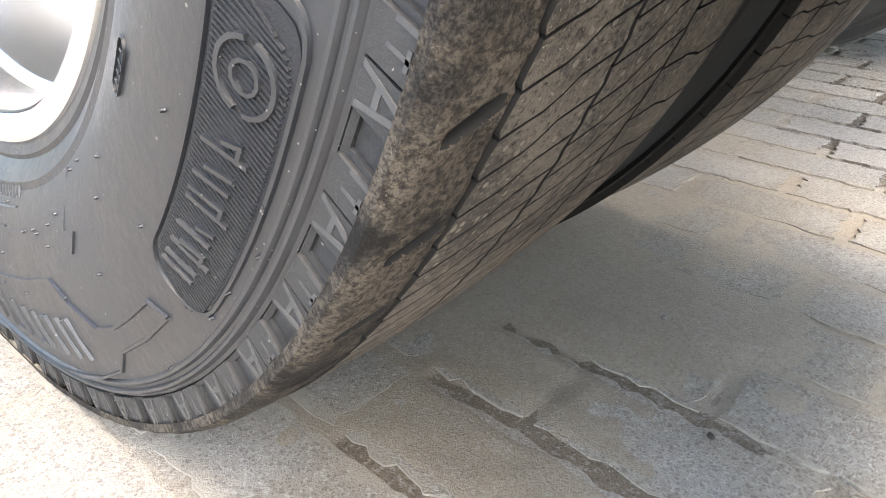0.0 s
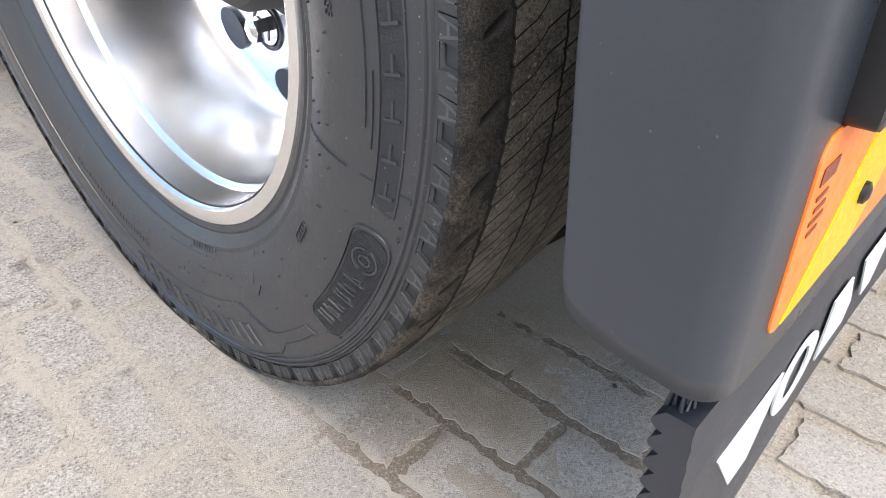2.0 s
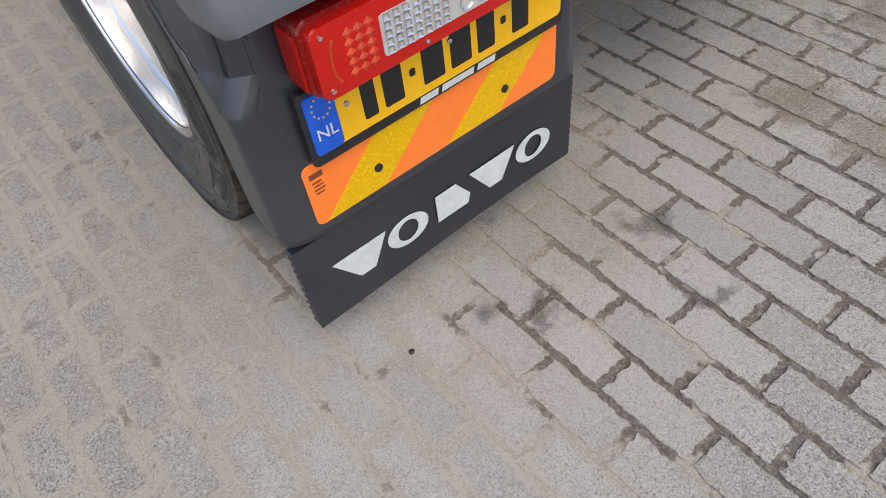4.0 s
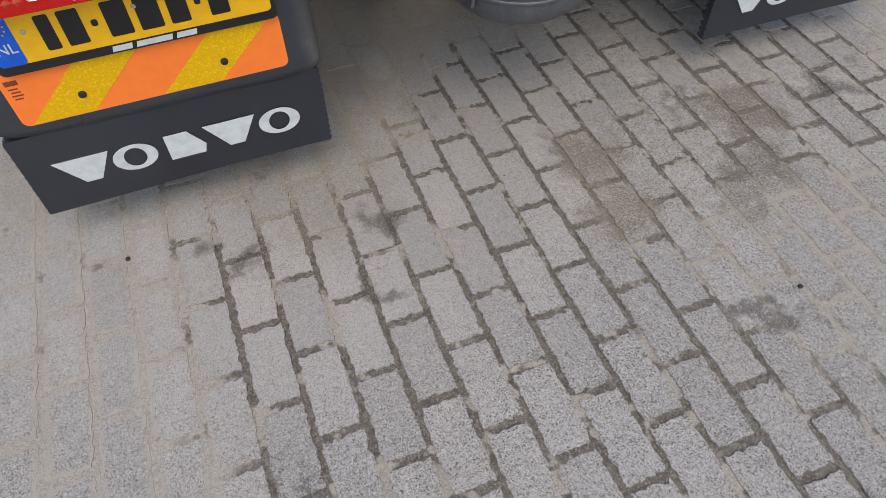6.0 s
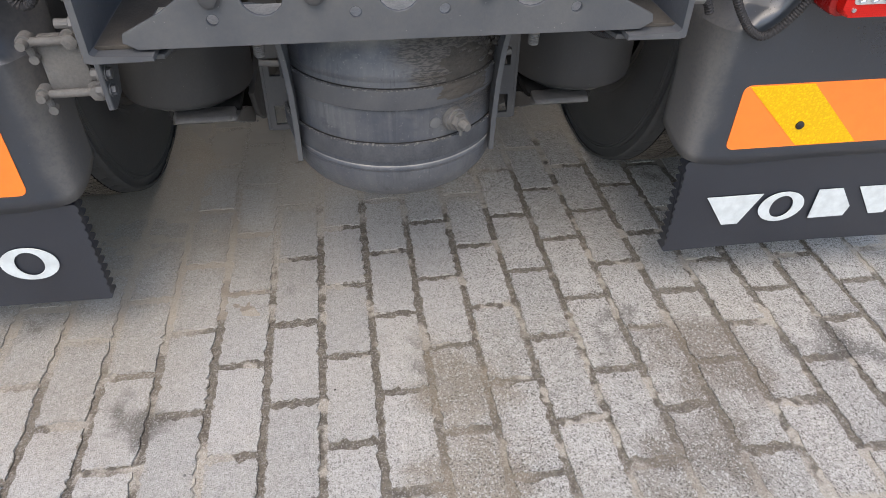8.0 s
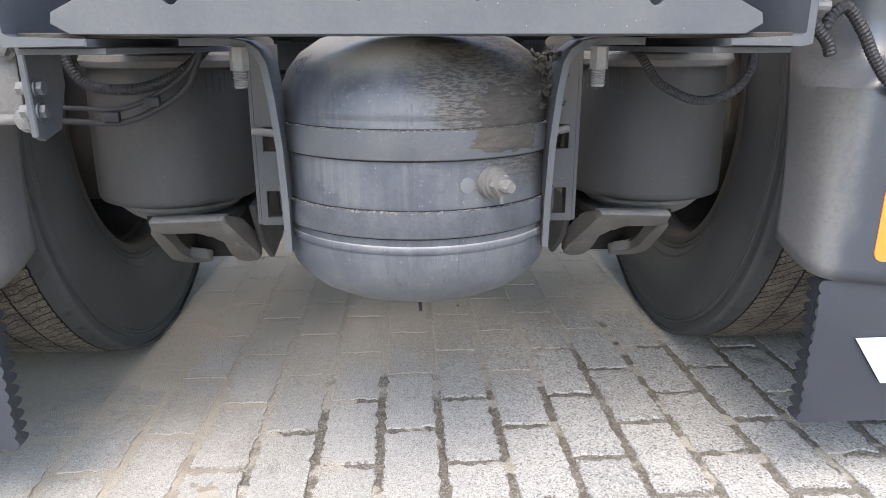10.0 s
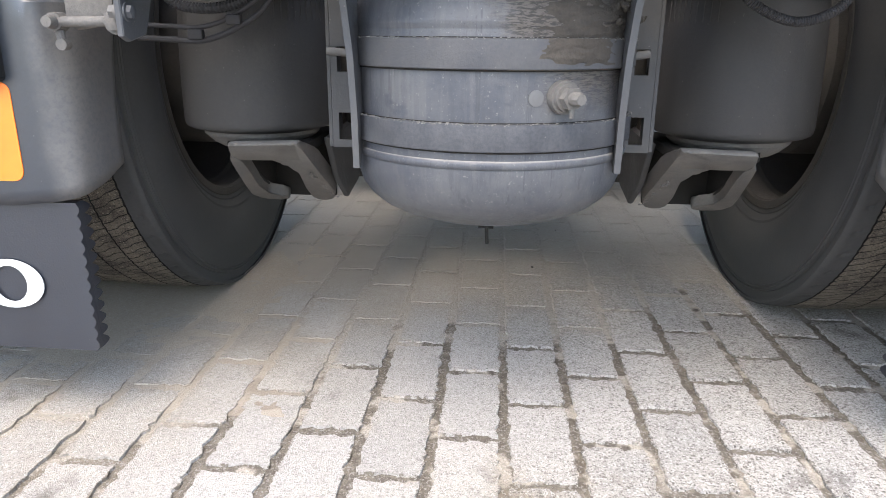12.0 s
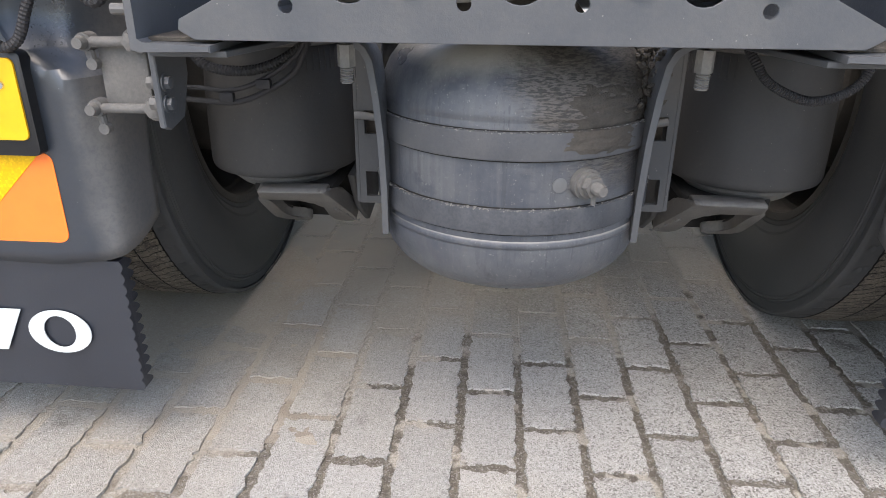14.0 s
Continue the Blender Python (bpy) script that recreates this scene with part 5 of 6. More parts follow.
def end_beam():
    """Pressed cross-member plate with round holes, notched at both ends."""
    def half(sx):
        pts = [(0.345, 0.672), (0.362, 0.682), (0.36, 0.692), (0.31, 0.717), (0.28, 0.737), (0.27, 0.748), (0.275, 0.762), (0.3, 0.772), (0.345, 0.783), (0.36, 0.79), (0.36, 0.905)]
        return [(sx * x, z) for x, z in pts]
    outer = half(1) + half(-1)[::-1]
    holes = [(x, 0.738, 0.029, 20) for x in (-0.178, 0.0, 0.182)] + [(x, z, 0.0085, 12) for x in (-0.244, 0.247) for z in (0.707, 0.768)] + \
            [(x, z, 0.0085, 12) for x in (-0.058, 0.062) for z in (0.711, 0.764)]
    bm = pierced(outer, [[(x + r * math.cos(2 * math.pi * k / n), z + r * math.sin(2 * math.pi * k / n)) for k in range(n)] for x, z, r, n in holes], BY)
    # rolled lower flange and top flange, running forward
    n = 6
    prof = [(BY - 0.003 + 0.022 * (1 - math.cos(math.pi / 2 * k / n)), 0.672 - 0.006 * math.sin(math.pi / 2 * k / n) + 0.004) for k in range(n + 1)]
    prof = prof + [(0.0, prof[-1][1])] + [(0.0, prof[-1][1] + 0.006)] + [(y + 0.0045 if k < n else y, z + (0.006 if k else 0.002)) for k, (y, z) in reversed(list(enumerate(prof)))]
    prism(bm, prof, "x", -0.345, 0.345)
    box(bm, -0.36, 0.36, BY - 0.004, BY + 0.03, 0.905, 0.913, 0.003)
    beam = part("end_beam", bm, M_GREY, truck, "grey pressed steel end beam with round holes")
    part("dirt_layer", box(bm_new(), -0.34, 0.34, BY + 0.022, 0.0, 0.6762, 0.6805, 0.001), M_GRITTY, beam, "pale grit lying on the lower flange")
    for x in (-0.243, -0.111, 0.117, 0.251):
        bm = hexhead(bm_new(), (x, BY - 0.003, 0.737), (0, -1, 0), 0.011, 0.014)
        part("beam_bolt", bm, M_SHADE, beam, "dark flange bolt")
    st = part("sticker", prism(bm_new(), [(-0.19, 0.776), (0.045, 0.776), (0.045, 0.817), (-0.19, 0.817)], "y", BY - 0.0038, BY - 0.0046), M_STICKER, beam, "blue dealer sticker with white shapes")
    bm = turned(bm_new(), [(0.011, 0.0), (0.018, 0.0), (0.018, -0.0008), (0.011, -0.0008)], (-0.152, BY - 0.0048, 0.797), "y", 24)
    part("white_mark", bm, M_WHITE, st)
    for u, w in ((-0.12, 0.07), (-0.04, 0.06)):
        part("white_mark", prism(bm_new(), [(u, 0.79), (u + w, 0.79), (u + w + 0.004, 0.804), (u + 0.004, 0.804)], "y", BY - 0.0046, BY - 0.0054), M_WHITE, st)


end_beam()

for s in (-1, 1):
    # frame rail: web, lower and upper flanges turned inwards
    web = [(0.414, 0.66), (0.414, 0.93), (0.33, 0.93), (0.33, 0.922), (0.406, 0.922), (0.406, 0.672), (0.4, 0.668), (0.326, 0.667), (0.326, 0.659), (0.404, 0.659)]
    bm = prism(bm_new(), [(s * x, z) for x, z in web], "y", -0.14, 5.0, 0.0015, 1)
    rail = part("frame_rail", bm, M_GREY, truck, "grey channel-section chassis rail")
    bm = prism(bm_new(), [(s * 0.335, -0.115), (s * 0.404, -0.115), (s * 0.404, 0.2), (s * 0.26, 0.2), (s * 0.25, 0.02)], "z", 0.6675, 0.673, 0.001, 1)
    part("gusset_plate", bm, M_MUD, rail, "rusty dusty gusset plate")
    for y, z in ((-0.1, 0.7), (-0.1, 0.74), (-0.1, 0.78), (-0.1, 0.82), (-0.05, 0.72), (-0.05, 0.8)):
        bm = hexhead(bm_new(), (s * 0.4145, y, z), (s, 0, 0), 0.011, 0.016)
        rod(bm, (s * 0.43, y, z), (s * 0.448, y, z), 0.0065, n=10)
        part("rail_bolt", bm, M_BOLT, rail)

# bracket below the left rail with a cast clamp plate
bm = prism(bm_new(), [(-0.13, 0.588), (-0.115, 0.582), (-0.075, 0.59), (-0.05, 0.64), (-0.05, 0.75), (-0.135, 0.75)], "x", -0.4225, -0.4145, 0.0015, 1)
brk = part("hanger_bracket", bm, M_GREY, truck, "grey steel hanger bracket")
brk.location = (0, 0.045, -0.024)
for y, z in ((-0.118, 0.64), (-0.118, 0.615)):
    part("bracket_bolt", hexhead(bm_new(), (-0.4143, y, z), (1, 0, 0), 0.008, 0.009), M_GREY, brk)
    part("bracket_bolt", hexhead(bm_new(), (-0.4227, y, z), (-1, 0, 0), 0.008, 0.012), M_BOLT, brk)
bm = prism(bm_new(), [(-0.484, 0.6), (-0.472, 0.588), (-0.43, 0.594), (-0.4232, 0.6), (-0.4232, 0.678), (-0.43, 0.682), (-0.478, 0.68), (-0.484, 0.672)], "y", -0.112, -0.1, 0.003, 2)
clamp = part("clamp_plate", bm, M_CAST, truck, "dusty cast clamp plate with two rods")
clamp.location = (-0.022, 0.066, -0.017)
for z, dx in ((0.676, 0.0), (0.597, 0.014)):
    bm = bm_new()
    rod(bm, (-0.492, -0.122, z), (-0.418 + dx, -0.122, z + 0.001), 0.0062, n=12)
    part("clamp_rod", bm, M_CAST, clamp)
    part("hex_head", hexhead(bm_new(), (-0.43 + dx, -0.119, z + 0.001), (0, -1, 0), 0.0115, 0.014), M_CAST, clamp)
    bm = bm_new()
    rod(bm, (-0.492, -0.108, z), (-0.492, -0.126, z), 0.0115, 0.0108, 16)
    rod(bm, (-0.492, -0.128, z), (-0.492, -0.139, z), 0.0085, 0.0065, 14)
    rod(bm, (-0.49, -0.118, z - 0.01), (-0.487, -0.118, z - 0.03), 0.006, 0.0045, 10)
    rod(bm, (-0.487, -0.112, z - 0.026), (-0.487, -0.124, z - 0.026), 0.007, 0.007, 12)
    part("end_cap", bm, M_CAST, clamp)

# mudguard support tubes and cast joint blocks
for s in (-1, 1):
    bm = bm_new()
    rod(bm, (s * 0.425, 0.0, 0.79), (s * 0.64, 0.0, 0.796), 0.02, n=24)
    tube = part("support_tube", bm, M_GREY, truck, "grey round mudguard support tube")
    bm = bm_new()
    turned(bm, [(0.0205, -0.008), (0.0225, -0.007), (0.0225, 0.007), (0.0205, 0.008)], (s * 0.555, 0.0, 0.7935), "x", 24)
    box(bm, s * 0.552 - 0.008, s * 0.552 + 0.008, -0.022, -0.008, 0.758, 0.774, 0.002)
    part("tube_clip", bm, M_SHADE, tube)
    bm = bm_new()
    prism(bm, [(s * x, z) for x, z in ((0.43, 0.745), (0.475, 0.735), (0.505, 0.75), (0.512, 0.79), (0.5, 0.835), (0.46, 0.845), (0.43, 0.83))], "y", -0.075, 0.03, 0.008, 2)
    joint = part("cast_joint", bm, M_CAST, truck, "dusty cast joint block on the rail")
    part("joint_bolt", hexhead(bm_new(), (s * 0.468, -0.0755, 0.795), (0, -1, 0), 0.015, 0.016), M_CAST, joint)

# air tank between the rails, axis upright
TX, TY, TR = 0.004, 0.122, 0.19
prof = [(0.0, 0.312), (0.04, 0.3133), (0.08, 0.3175), (0.11, 0.3245), (0.135, 0.333), (0.155, 0.3435), (0.17, 0.356), (0.181, 0.371), (0.1875, 0.39), (0.19, 0.408),
        (0.19, 0.414), (0.1915, 0.4155), (0.1926, 0.418), (0.1926, 0.4215), (0.1915, 0.424), (0.19, 0.4255), (0.19, 0.5), (0.19, 0.572), (0.1893, 0.5745), (0.1893, 0.577), (0.1905, 0.58), (0.1905, 0.586), (0.189, 0.59), (0.186, 0.605), (0.176, 0.628), (0.158, 0.65), (0.13, 0.668), (0.09, 0.68), (0.04, 0.686), (0.0, 0.687)]
tank = part("air_tank", turned(bm_new(), prof, (TX, TY, 0), "z", 96), M_TANK, truck, "grey steel air tank, dusty and streaked, with dirt caked on top", 40)
for z0, z1, surface in ((0.531, 0.566, M_STRAP), (0.4365, 0.4695, M_STRAP_BARE)):
    prof = [(0.1898, z0), (0.1952, z0), (0.1966, z0 + 0.0008), (0.1968, z0 + 0.002), (0.1968, z1 - 0.002), (0.1966, z1 - 0.0008), (0.1952, z1), (0.1898, z1)]
    part("strap", turned(bm_new(), prof, (TX, TY, 0), "z", 96), surface, tank, "steel retaining strap")
    # thin near-black ring paints the shadow line along both strap edges
    prof = [(0.1893, z0 - 0.0022), (0.192, z0 - 0.0022), (0.192, z1 + 0.0012), (0.1893, z1 + 0.0012)]
    part("strap_shadow_line", turned(bm_new(), prof, (TX, TY, 0), "z", 96), M_GROOVE, tank, "near-black ring drawn as shadow along the strap edges")
    rnd = random.Random(int(z0 * 1000))
    bm = bm_new()                 # grit lying on the strap's upper edge
    for k in range(520):
        a = radians(rnd.uniform(185, 355))
        c = Vector((TX + rnd.uniform(0.1925, 0.1972) * math.cos(a), TY + rnd.uniform(0.1925, 0.1972) * math.sin(a), z1 + rnd.uniform(-0.002, 0.0008)))
        q = rnd.uniform(0.0003, 0.001)
        box(bm, c.x - q, c.x + q, c.y - q, c.y + q, c.z - q * 0.6, c.z + q * 0.6)
    tagged(part("grit", bm, M_BEAD, tank), kind="stuff")
va = radians(-63)
vd = Vector((math.cos(va), math.sin(va), 0))
vp = Vector((TX, TY, 0.5)) + vd * 0.189
bm = bm_new()
rod(bm, vp, vp + vd * 0.01, 0.02, 0.0195, 24)
rod(bm, vp + vd * 0.01, vp + vd * 0.016, 0.0165, 0.016, 24)
rod(bm, vp + vd * 0.016, vp + vd * 0.027, 0.0135, n=6)
rod(bm, vp + vd * 0.027, vp + vd * 0.035, 0.0085, 0.008, 14)
rod(bm, vp + vd * 0.035, vp + vd * 0.043, 0.009, 0.0065, 8)
rod(bm, vp + vd * 0.024 - Vector((0, 0, 0.01)), vp + vd * 0.024 - Vector((0, 0, 0.022)), 0.0035, 0.003, 8)
part("test_valve", bm, M_CAST, tank, "dusty test coupling")
da = radians(-73)
dd = Vector((math.cos(da), math.sin(da), 0))
bm = bm_new()
rod(bm, Vector((TX, TY, 0.499)) + dd * 0.1895, Vector((TX, TY, 0.499)) + dd * 0.191, 0.0095, n=24)
part("round_sticker", bm, plain("pale_grey_sticker", (0.13, 0.131, 0.132), 0.5), tank)
bm = bm_new()
rod(bm, (TX, TY, 0.314), (TX, TY, 0.303), 0.014, 0.012, 16)
rod(bm, (TX, TY, 0.303), (TX, TY, 0.297), 0.006, n=10)
rod(bm, (TX, TY, 0.299), (TX + 0.002, TY - 0.004, 0.268), 0.0032, 0.0026, 8)
rod(bm, (TX - 0.012, TY, 0.294), (TX + 0.011, TY, 0.2935), 0.0034, 0.003, 8)
part("drain_valve", bm, M_GROOVE, tank, "dark drain valve with a pull pin")
# caked dirt on the upper right of the tank and over the strap, cracked in fine level lines
bm = bm_new()
NA, NZ = 120, 110
grid = []
for i in range(NA + 1):
    a = -84 + 100 * i / NA
    row = []
    for j in range(NZ + 1):
        z = 0.528 + 0.13 * j / NZ
        r = TR if z < 0.585 else TR - 0.062 * ((z - 0.585) / 0.075) ** 2.0
        if 0.5295 < z < 0.567:
            r = 0.1972
        p = Vector((r * math.cos(radians(a)), r * math.sin(radians(a)), z))
        edge = min(i / 26, (NA - i) / 10 + 0.2, j / 14, 1.0)
        if z < 0.567:             # thins out on the strap
            edge = min(edge, 1.5 - abs(a + 62) / 22, 1.0)
        wavy = p.z * 210 + 1.6 * noise.noise(p * 38)
        h = noise.fractal(p * 24, 0.8, 2.0, 4) * 0.0024 + noise.noise(Vector((p.x * 48, p.y * 48, wavy))) * 0.002
        edge = max(0.0, min(1.0, edge) - 0.4 * max(0.0, 0.1 + noise.noise(Vector((p.x * 60, p.y * 60, p.z * 160)))))
        h = (0.0014 + 0.8 * h) * edge - 0.0034 * (1 - edge)
        row.append(bm.verts.new((TX + (r + h) * math.cos(radians(a)), TY + (r + h) * math.sin(radians(a)), z)))
    grid.append(row)
for A, B in zip(grid, grid[1:]):
    for j in range(NZ):
        bm.faces.new((A[j], B[j], B[j + 1], A[j + 1]))
part("caked_dirt", bm, M_MUD, tank, "brown caked road dirt", 80)
bm = bm_new()
rnd = random.Random(11)
for k in range(230):
    c = Vector((TX + rnd.uniform(0.15, 0.185), TY + rnd.uniform(-0.12, -0.01), rnd.uniform(0.585, 0.65)))
    q = bmesh.ops.create_icosphere(bm, subdivisions=1, radius=rnd.uniform(0.0015, 0.0052), matrix=Matrix.Translation(c))
    for v in q["verts"]:
        v.co += 0.003 * noise.noise_vector(v.co * 190)
tagged(part("loose_dirt", bm, M_MUD, tank, "lumps of dirt"), kind="stuff")

for s in (-1, 1):
    # hanger: flat steel bent outwards at the top, its rear edge running down and forward beside the tank
    line = [(0.27, 0.664), (0.216, 0.664), (0.197, 0.661), (0.184, 0.652), (0.177, 0.638), (0.172, 0.6), (0.168, 0.54), (0.167, 0.47), (0.168, 0.4)]
    line = [(s * (x + (0.0 if s < 0 else 0.003)), z) for x, z in line]
    half = 0.0042
    left, right = [], []
    for i, (x, z) in enumerate(line):
        (xa, za), (xb, zb) = line[max(0, i - 1)], line[min(len(line) - 1, i + 1)]
        d = math.hypot(xb - xa, zb - za)
        left.append((x - (zb - za) / d * half, z + (xb - xa) / d * half))
        right.append((x + (zb - za) / d * half, z - (xb - xa) / d * half))
    bm = prism(bm_new(), left + right[::-1], "y", 0.0, 1.0, 0.0)
    for v in bm.verts:
        rear = -0.03 + 0.15 * max(0.0, 0.65 - v.co.z)
        v.co.y = rear if v.co.y < 0.5 else rear + 0.012 + min(0.06, max(0.0, v.co.z - 0.4) * 0.5)
    bmesh.ops.bevel(bm, geom=[e for e in bm.edges if e.calc_face_angle(0) > 0.9], offset=0.0012, segments=1, affect="EDGES")
    hang = part("tank_hanger", bm, M_GREY, truck, "bent grey steel tank hanger with dirt")
    bm = bm_new()
    rod(bm, (TX + s * 0.188, 0.092, 0.543), (TX + s * (0.226 if s < 0 else 0.212), 0.092, 0.547), 0.0055, n=14)
    part("link_rod", bm, M_BOLT, hang, "short steel rod")
    bm = bm_new()
    x = -0.204 if s < 0 else 0.219
    rod(bm, (x, -0.028, 0.658), (x, -0.028, 0.632), 0.011, n=6)
    rod(bm, (x, -0.028, 0.632), (x, -0.028, 0.612), 0.0075, n=12)
    for k in range(6):
        turned(bm, [(0.0075, 0.0), (0.009, 0.0015), (0.0075, 0.003)], (x, -0.028, 0.613 + k * 0.003), "z", 12)
    part("hanger_bolt", bm, M_BEAD, hang, "threaded bolt")
    xa, xb = TX + s * 0.186, TX + s * 0.222
    X0, X1 = min(xa, xb), max(xa, xb)
    windows = [[(X0 + 0.008, z0), (X1 - 0.008, z0), (X1 - 0.008, z1), (X0 + 0.008, z1)] for z0, z1 in ((0.4235, 0.463), (0.518, 0.553))]
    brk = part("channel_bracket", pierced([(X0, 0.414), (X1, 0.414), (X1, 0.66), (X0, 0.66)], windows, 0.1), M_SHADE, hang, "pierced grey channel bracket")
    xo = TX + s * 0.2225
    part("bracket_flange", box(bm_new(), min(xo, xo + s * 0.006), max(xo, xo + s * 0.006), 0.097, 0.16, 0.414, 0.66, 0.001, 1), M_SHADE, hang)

    # air spring on its pedestal
    CX, CY = (0.398 if s > 0 else -0.391), 0.3
    prof = [(0.0, 0.416), (0.094, 0.413), (0.118, 0.4195), (0.1235, 0.4222), (0.126, 0.4262), (0.1272, 0.433), (0.127, 0.49), (0.125, 0.56), (0.122, 0.612), (0.119, 0.63), (0.0, 0.63)]
    bag = part("air_spring", turned(bm_new(), prof, (CX, CY, 0), "z", 64), M_BAG, truck, "dusty black rubber air spring", 50)
    prof = [(0.09, 0.628), (0.119, 0.626), (0.127, 0.629), (0.13, 0.637), (0.127, 0.645), (0.118, 0.649), (0.09, 0.65), (0.0, 0.651)]
    part("bead_ring", turned(bm_new(), prof, (CX, CY, 0), "z", 64), M_CAST, bag, "pale dusty clamp ring")
    bm = bm_new()
    for k in range(9):            # short moulded creases below the ring
        a = radians((-165 if s > 0 else -58) + k * 5.2)
        p0 = Vector((CX + 0.1228 * math.cos(a), CY + 0.1228 * math.sin(a), 0.622))
        p1 = Vector((CX + 0.1236 * math.cos(a), CY + 0.1236 * math.sin(a), 0.59))
        rod(bm, p0, p1, 0.0011, 0.0011, 5)
    part("moulded_creases", bm, M_BAG, bag)
    prof = [(0.0, 0.385), (0.07, 0.387), (0.082, 0.394), (0.097, 0.408), (0.098, 0.416), (0.09, 0.419), (0.0, 0.42)]
    part("piston_cap", turned(bm_new(), prof, (CX, CY, 0), "z", 48), M_CAST, bag, "dusty cast piston dish")

    def cast_wall(bm, pts, up=0.05):
        """A casting wall whose lower rim lies on a plane sloping down and forward."""
        low = [bm.verts.new((s * x, y, 0.385 - 0.553 * (y - 0.19))) for x, y in pts]
        top = [bm.verts.new((s * (x - 0.1 * up), y + 0.3 * up, min(0.402, v.co.z + up))) for (x, y), v in zip(pts, low)]
        for v, w in zip(low, top):
            w.co.z = max(w.co.z, v.co.z + 0.006)
        n = len(pts)
        bm.faces.new(low), bm.faces.new(top[::-1])
        for q in range(n):
            bm.faces.new((low[q], top[q], top[(q + 1) % n], low[(q + 1) % n]))
        bmesh.ops.bevel(bm, geom=list(bm.edges), offset=0.0045, segments=3, affect="EDGES", profile=0.5)
        return bm

    def rounded_run(pts, r=0.35):
        """Cut the corners of an outline twice."""
        for _ in range(2):
            out = []
            for (ax, ay), (bx, by) in zip(pts, pts[1:] + pts[:1]):
                out += [(ax + (bx - ax) * r * 0.7, ay + (by - ay) * r * 0.7), (bx - (bx - ax) * r * 0.7, by - (by - ay) * r * 0.7)]
            pts = out
        return pts
    # pedestal: top bar, outer leg with its foot and a broad arm sloping down and inwards round an opening
    ped = part("spring_pedestal", cast_wall(bm_new(), [(0.288, 0.15), (0.404, 0.16), (0.418, 0.21), (0.41, 0.222), (0.37, 0.218), (0.3, 0.218)], 0.03), M_CAST, truck, "dusty cast iron air spring pedestal")
    part("pedestal_leg", cast_wall(bm_new(), rounded_run([(0.408, 0.2), (0.422, 0.21), (0.456, 0.39), (0.45, 0.425), (0.39, 0.428), (0.384, 0.405), (0.43, 0.392), (0.405, 0.235)], 0.25), 0.02), M_CAST, ped)
    part("pedestal_arm", cast_wall(bm_new(), rounded_run([(0.287, 0.14), (0.345, 0.18), (0.356, 0.222), (0.336, 0.232), (0.322, 0.262), (0.336, 0.36), (0.336, 0.424), (0.308, 0.426), (0.285, 0.385), (0.287, 0.26)], 0.22), 0.03), M_CAST, ped, "broad sloping arm with chipped edge")
    bm = bm_new()
    rnd = random.Random(31)
    for k in range(34):           # lumps of dried mud on the arm's edge
        f = rnd.random()
        c = Vector((s * (0.305 - 0.016 * f + rnd.uniform(-0.004, 0.004)), 0.27 + 0.13 * f, 0.0))
        c.z = 0.385 - 0.553 * (c.y - 0.19) + rnd.uniform(-0.001, 0.001)
        q = rnd.uniform(0.001, 0.0035)
        bmesh.ops.create_icosphere(bm, subdivisions=1, radius=q, matrix=Matrix.Translation(c) @ Matrix.Diagonal((1, 1.5, 0.6, 1)))
    tagged(part("dried_mud", bm, M_BEAD, ped, "pale dried mud on the edge"), kind="stuff")
    # near-black sheets that paint the shade inside the pedestal's opening
    part("pedestal_shade_roof", box(bm_new(), *sorted((s * 0.29, s * 0.425)), 0.215, 0.44, 0.383, 0.4, 0.003), M_GROOVE, ped)
    part("pedestal_shade_side", prism(bm_new(), [(0.24, 0.384), (0.44, 0.384), (0.44, 0.275), (0.4, 0.288)], "x", s * 0.418, s * 0.425, 0.002), M_GROOVE, ped)
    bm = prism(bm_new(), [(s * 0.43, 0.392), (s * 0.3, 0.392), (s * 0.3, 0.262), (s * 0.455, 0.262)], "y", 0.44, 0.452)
    part("pedestal_shade_back", bm, M_GROOVE, ped)
    bm = prism(bm_new(), [(0.27, 0.402), (0.46, 0.402), (0.7, 0.45), (0.7, 0.36), (0.5, 0.285), (0.41, 0.268), (0.33, 0.32)], "x", s * 0.266, s * 0.278, 0.004, 2)
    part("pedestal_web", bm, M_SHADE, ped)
    bm = bm_new()
    rod(bm, (s * 0.258, 0.34, 0.66), (s * 0.256, 0.52, 0.36), 0.03, n=20)
    rod(bm, (s * 0.256, 0.5, 0.4), (s * 0.255, 0.56, 0.3), 0.024, n=20)
    part("shock_absorber", bm, M_DARKIRON, truck, "dark shock absorber")
    # outrigger strip above the air spring
    bm = prism(bm_new(), [(s * 0.318, -0.115), (s * 0.405, -0.115), (s * 0.41, 0.02), (s * 0.27, 0.19), (s * 0.24, 0.19)], "z", 0.6515, 0.6585, 0.001, 1)
    part("outrigger_strip", bm, M_GREY, truck, "grey flat steel strip")

# hoses and cables
bm = hose(bm_new(), [(0.295, 0.08, 0.66), (0.302, 0.05, 0.638), (0.325, 0.045, 0.609), (0.378, 0.045, 0.588), (0.428, 0.05, 0.602), (0.452, 0.06, 0.635), (0.455, 0.08, 0.67)], 0.0054, 10, 10, 0.0011, 0.0034)
part("air_hose", bm, M_HOSE, truck, "corrugated black hose")
bm = hose(bm_new(), [(-0.65, -0.033, 0.676), (-0.648, -0.032, 0.66), (-0.636, -0.03, 0.647), (-0.613, -0.03, 0.66), (-0.592, -0.03, 0.702), (-0.567, -0.025, 0.75), (-0.556, -0.02, 0.765)], 0.006, 10, 8, 0.0012, 0.005)
part("cable_loop", bm, M_HOSE, truck, "corrugated cable loop")
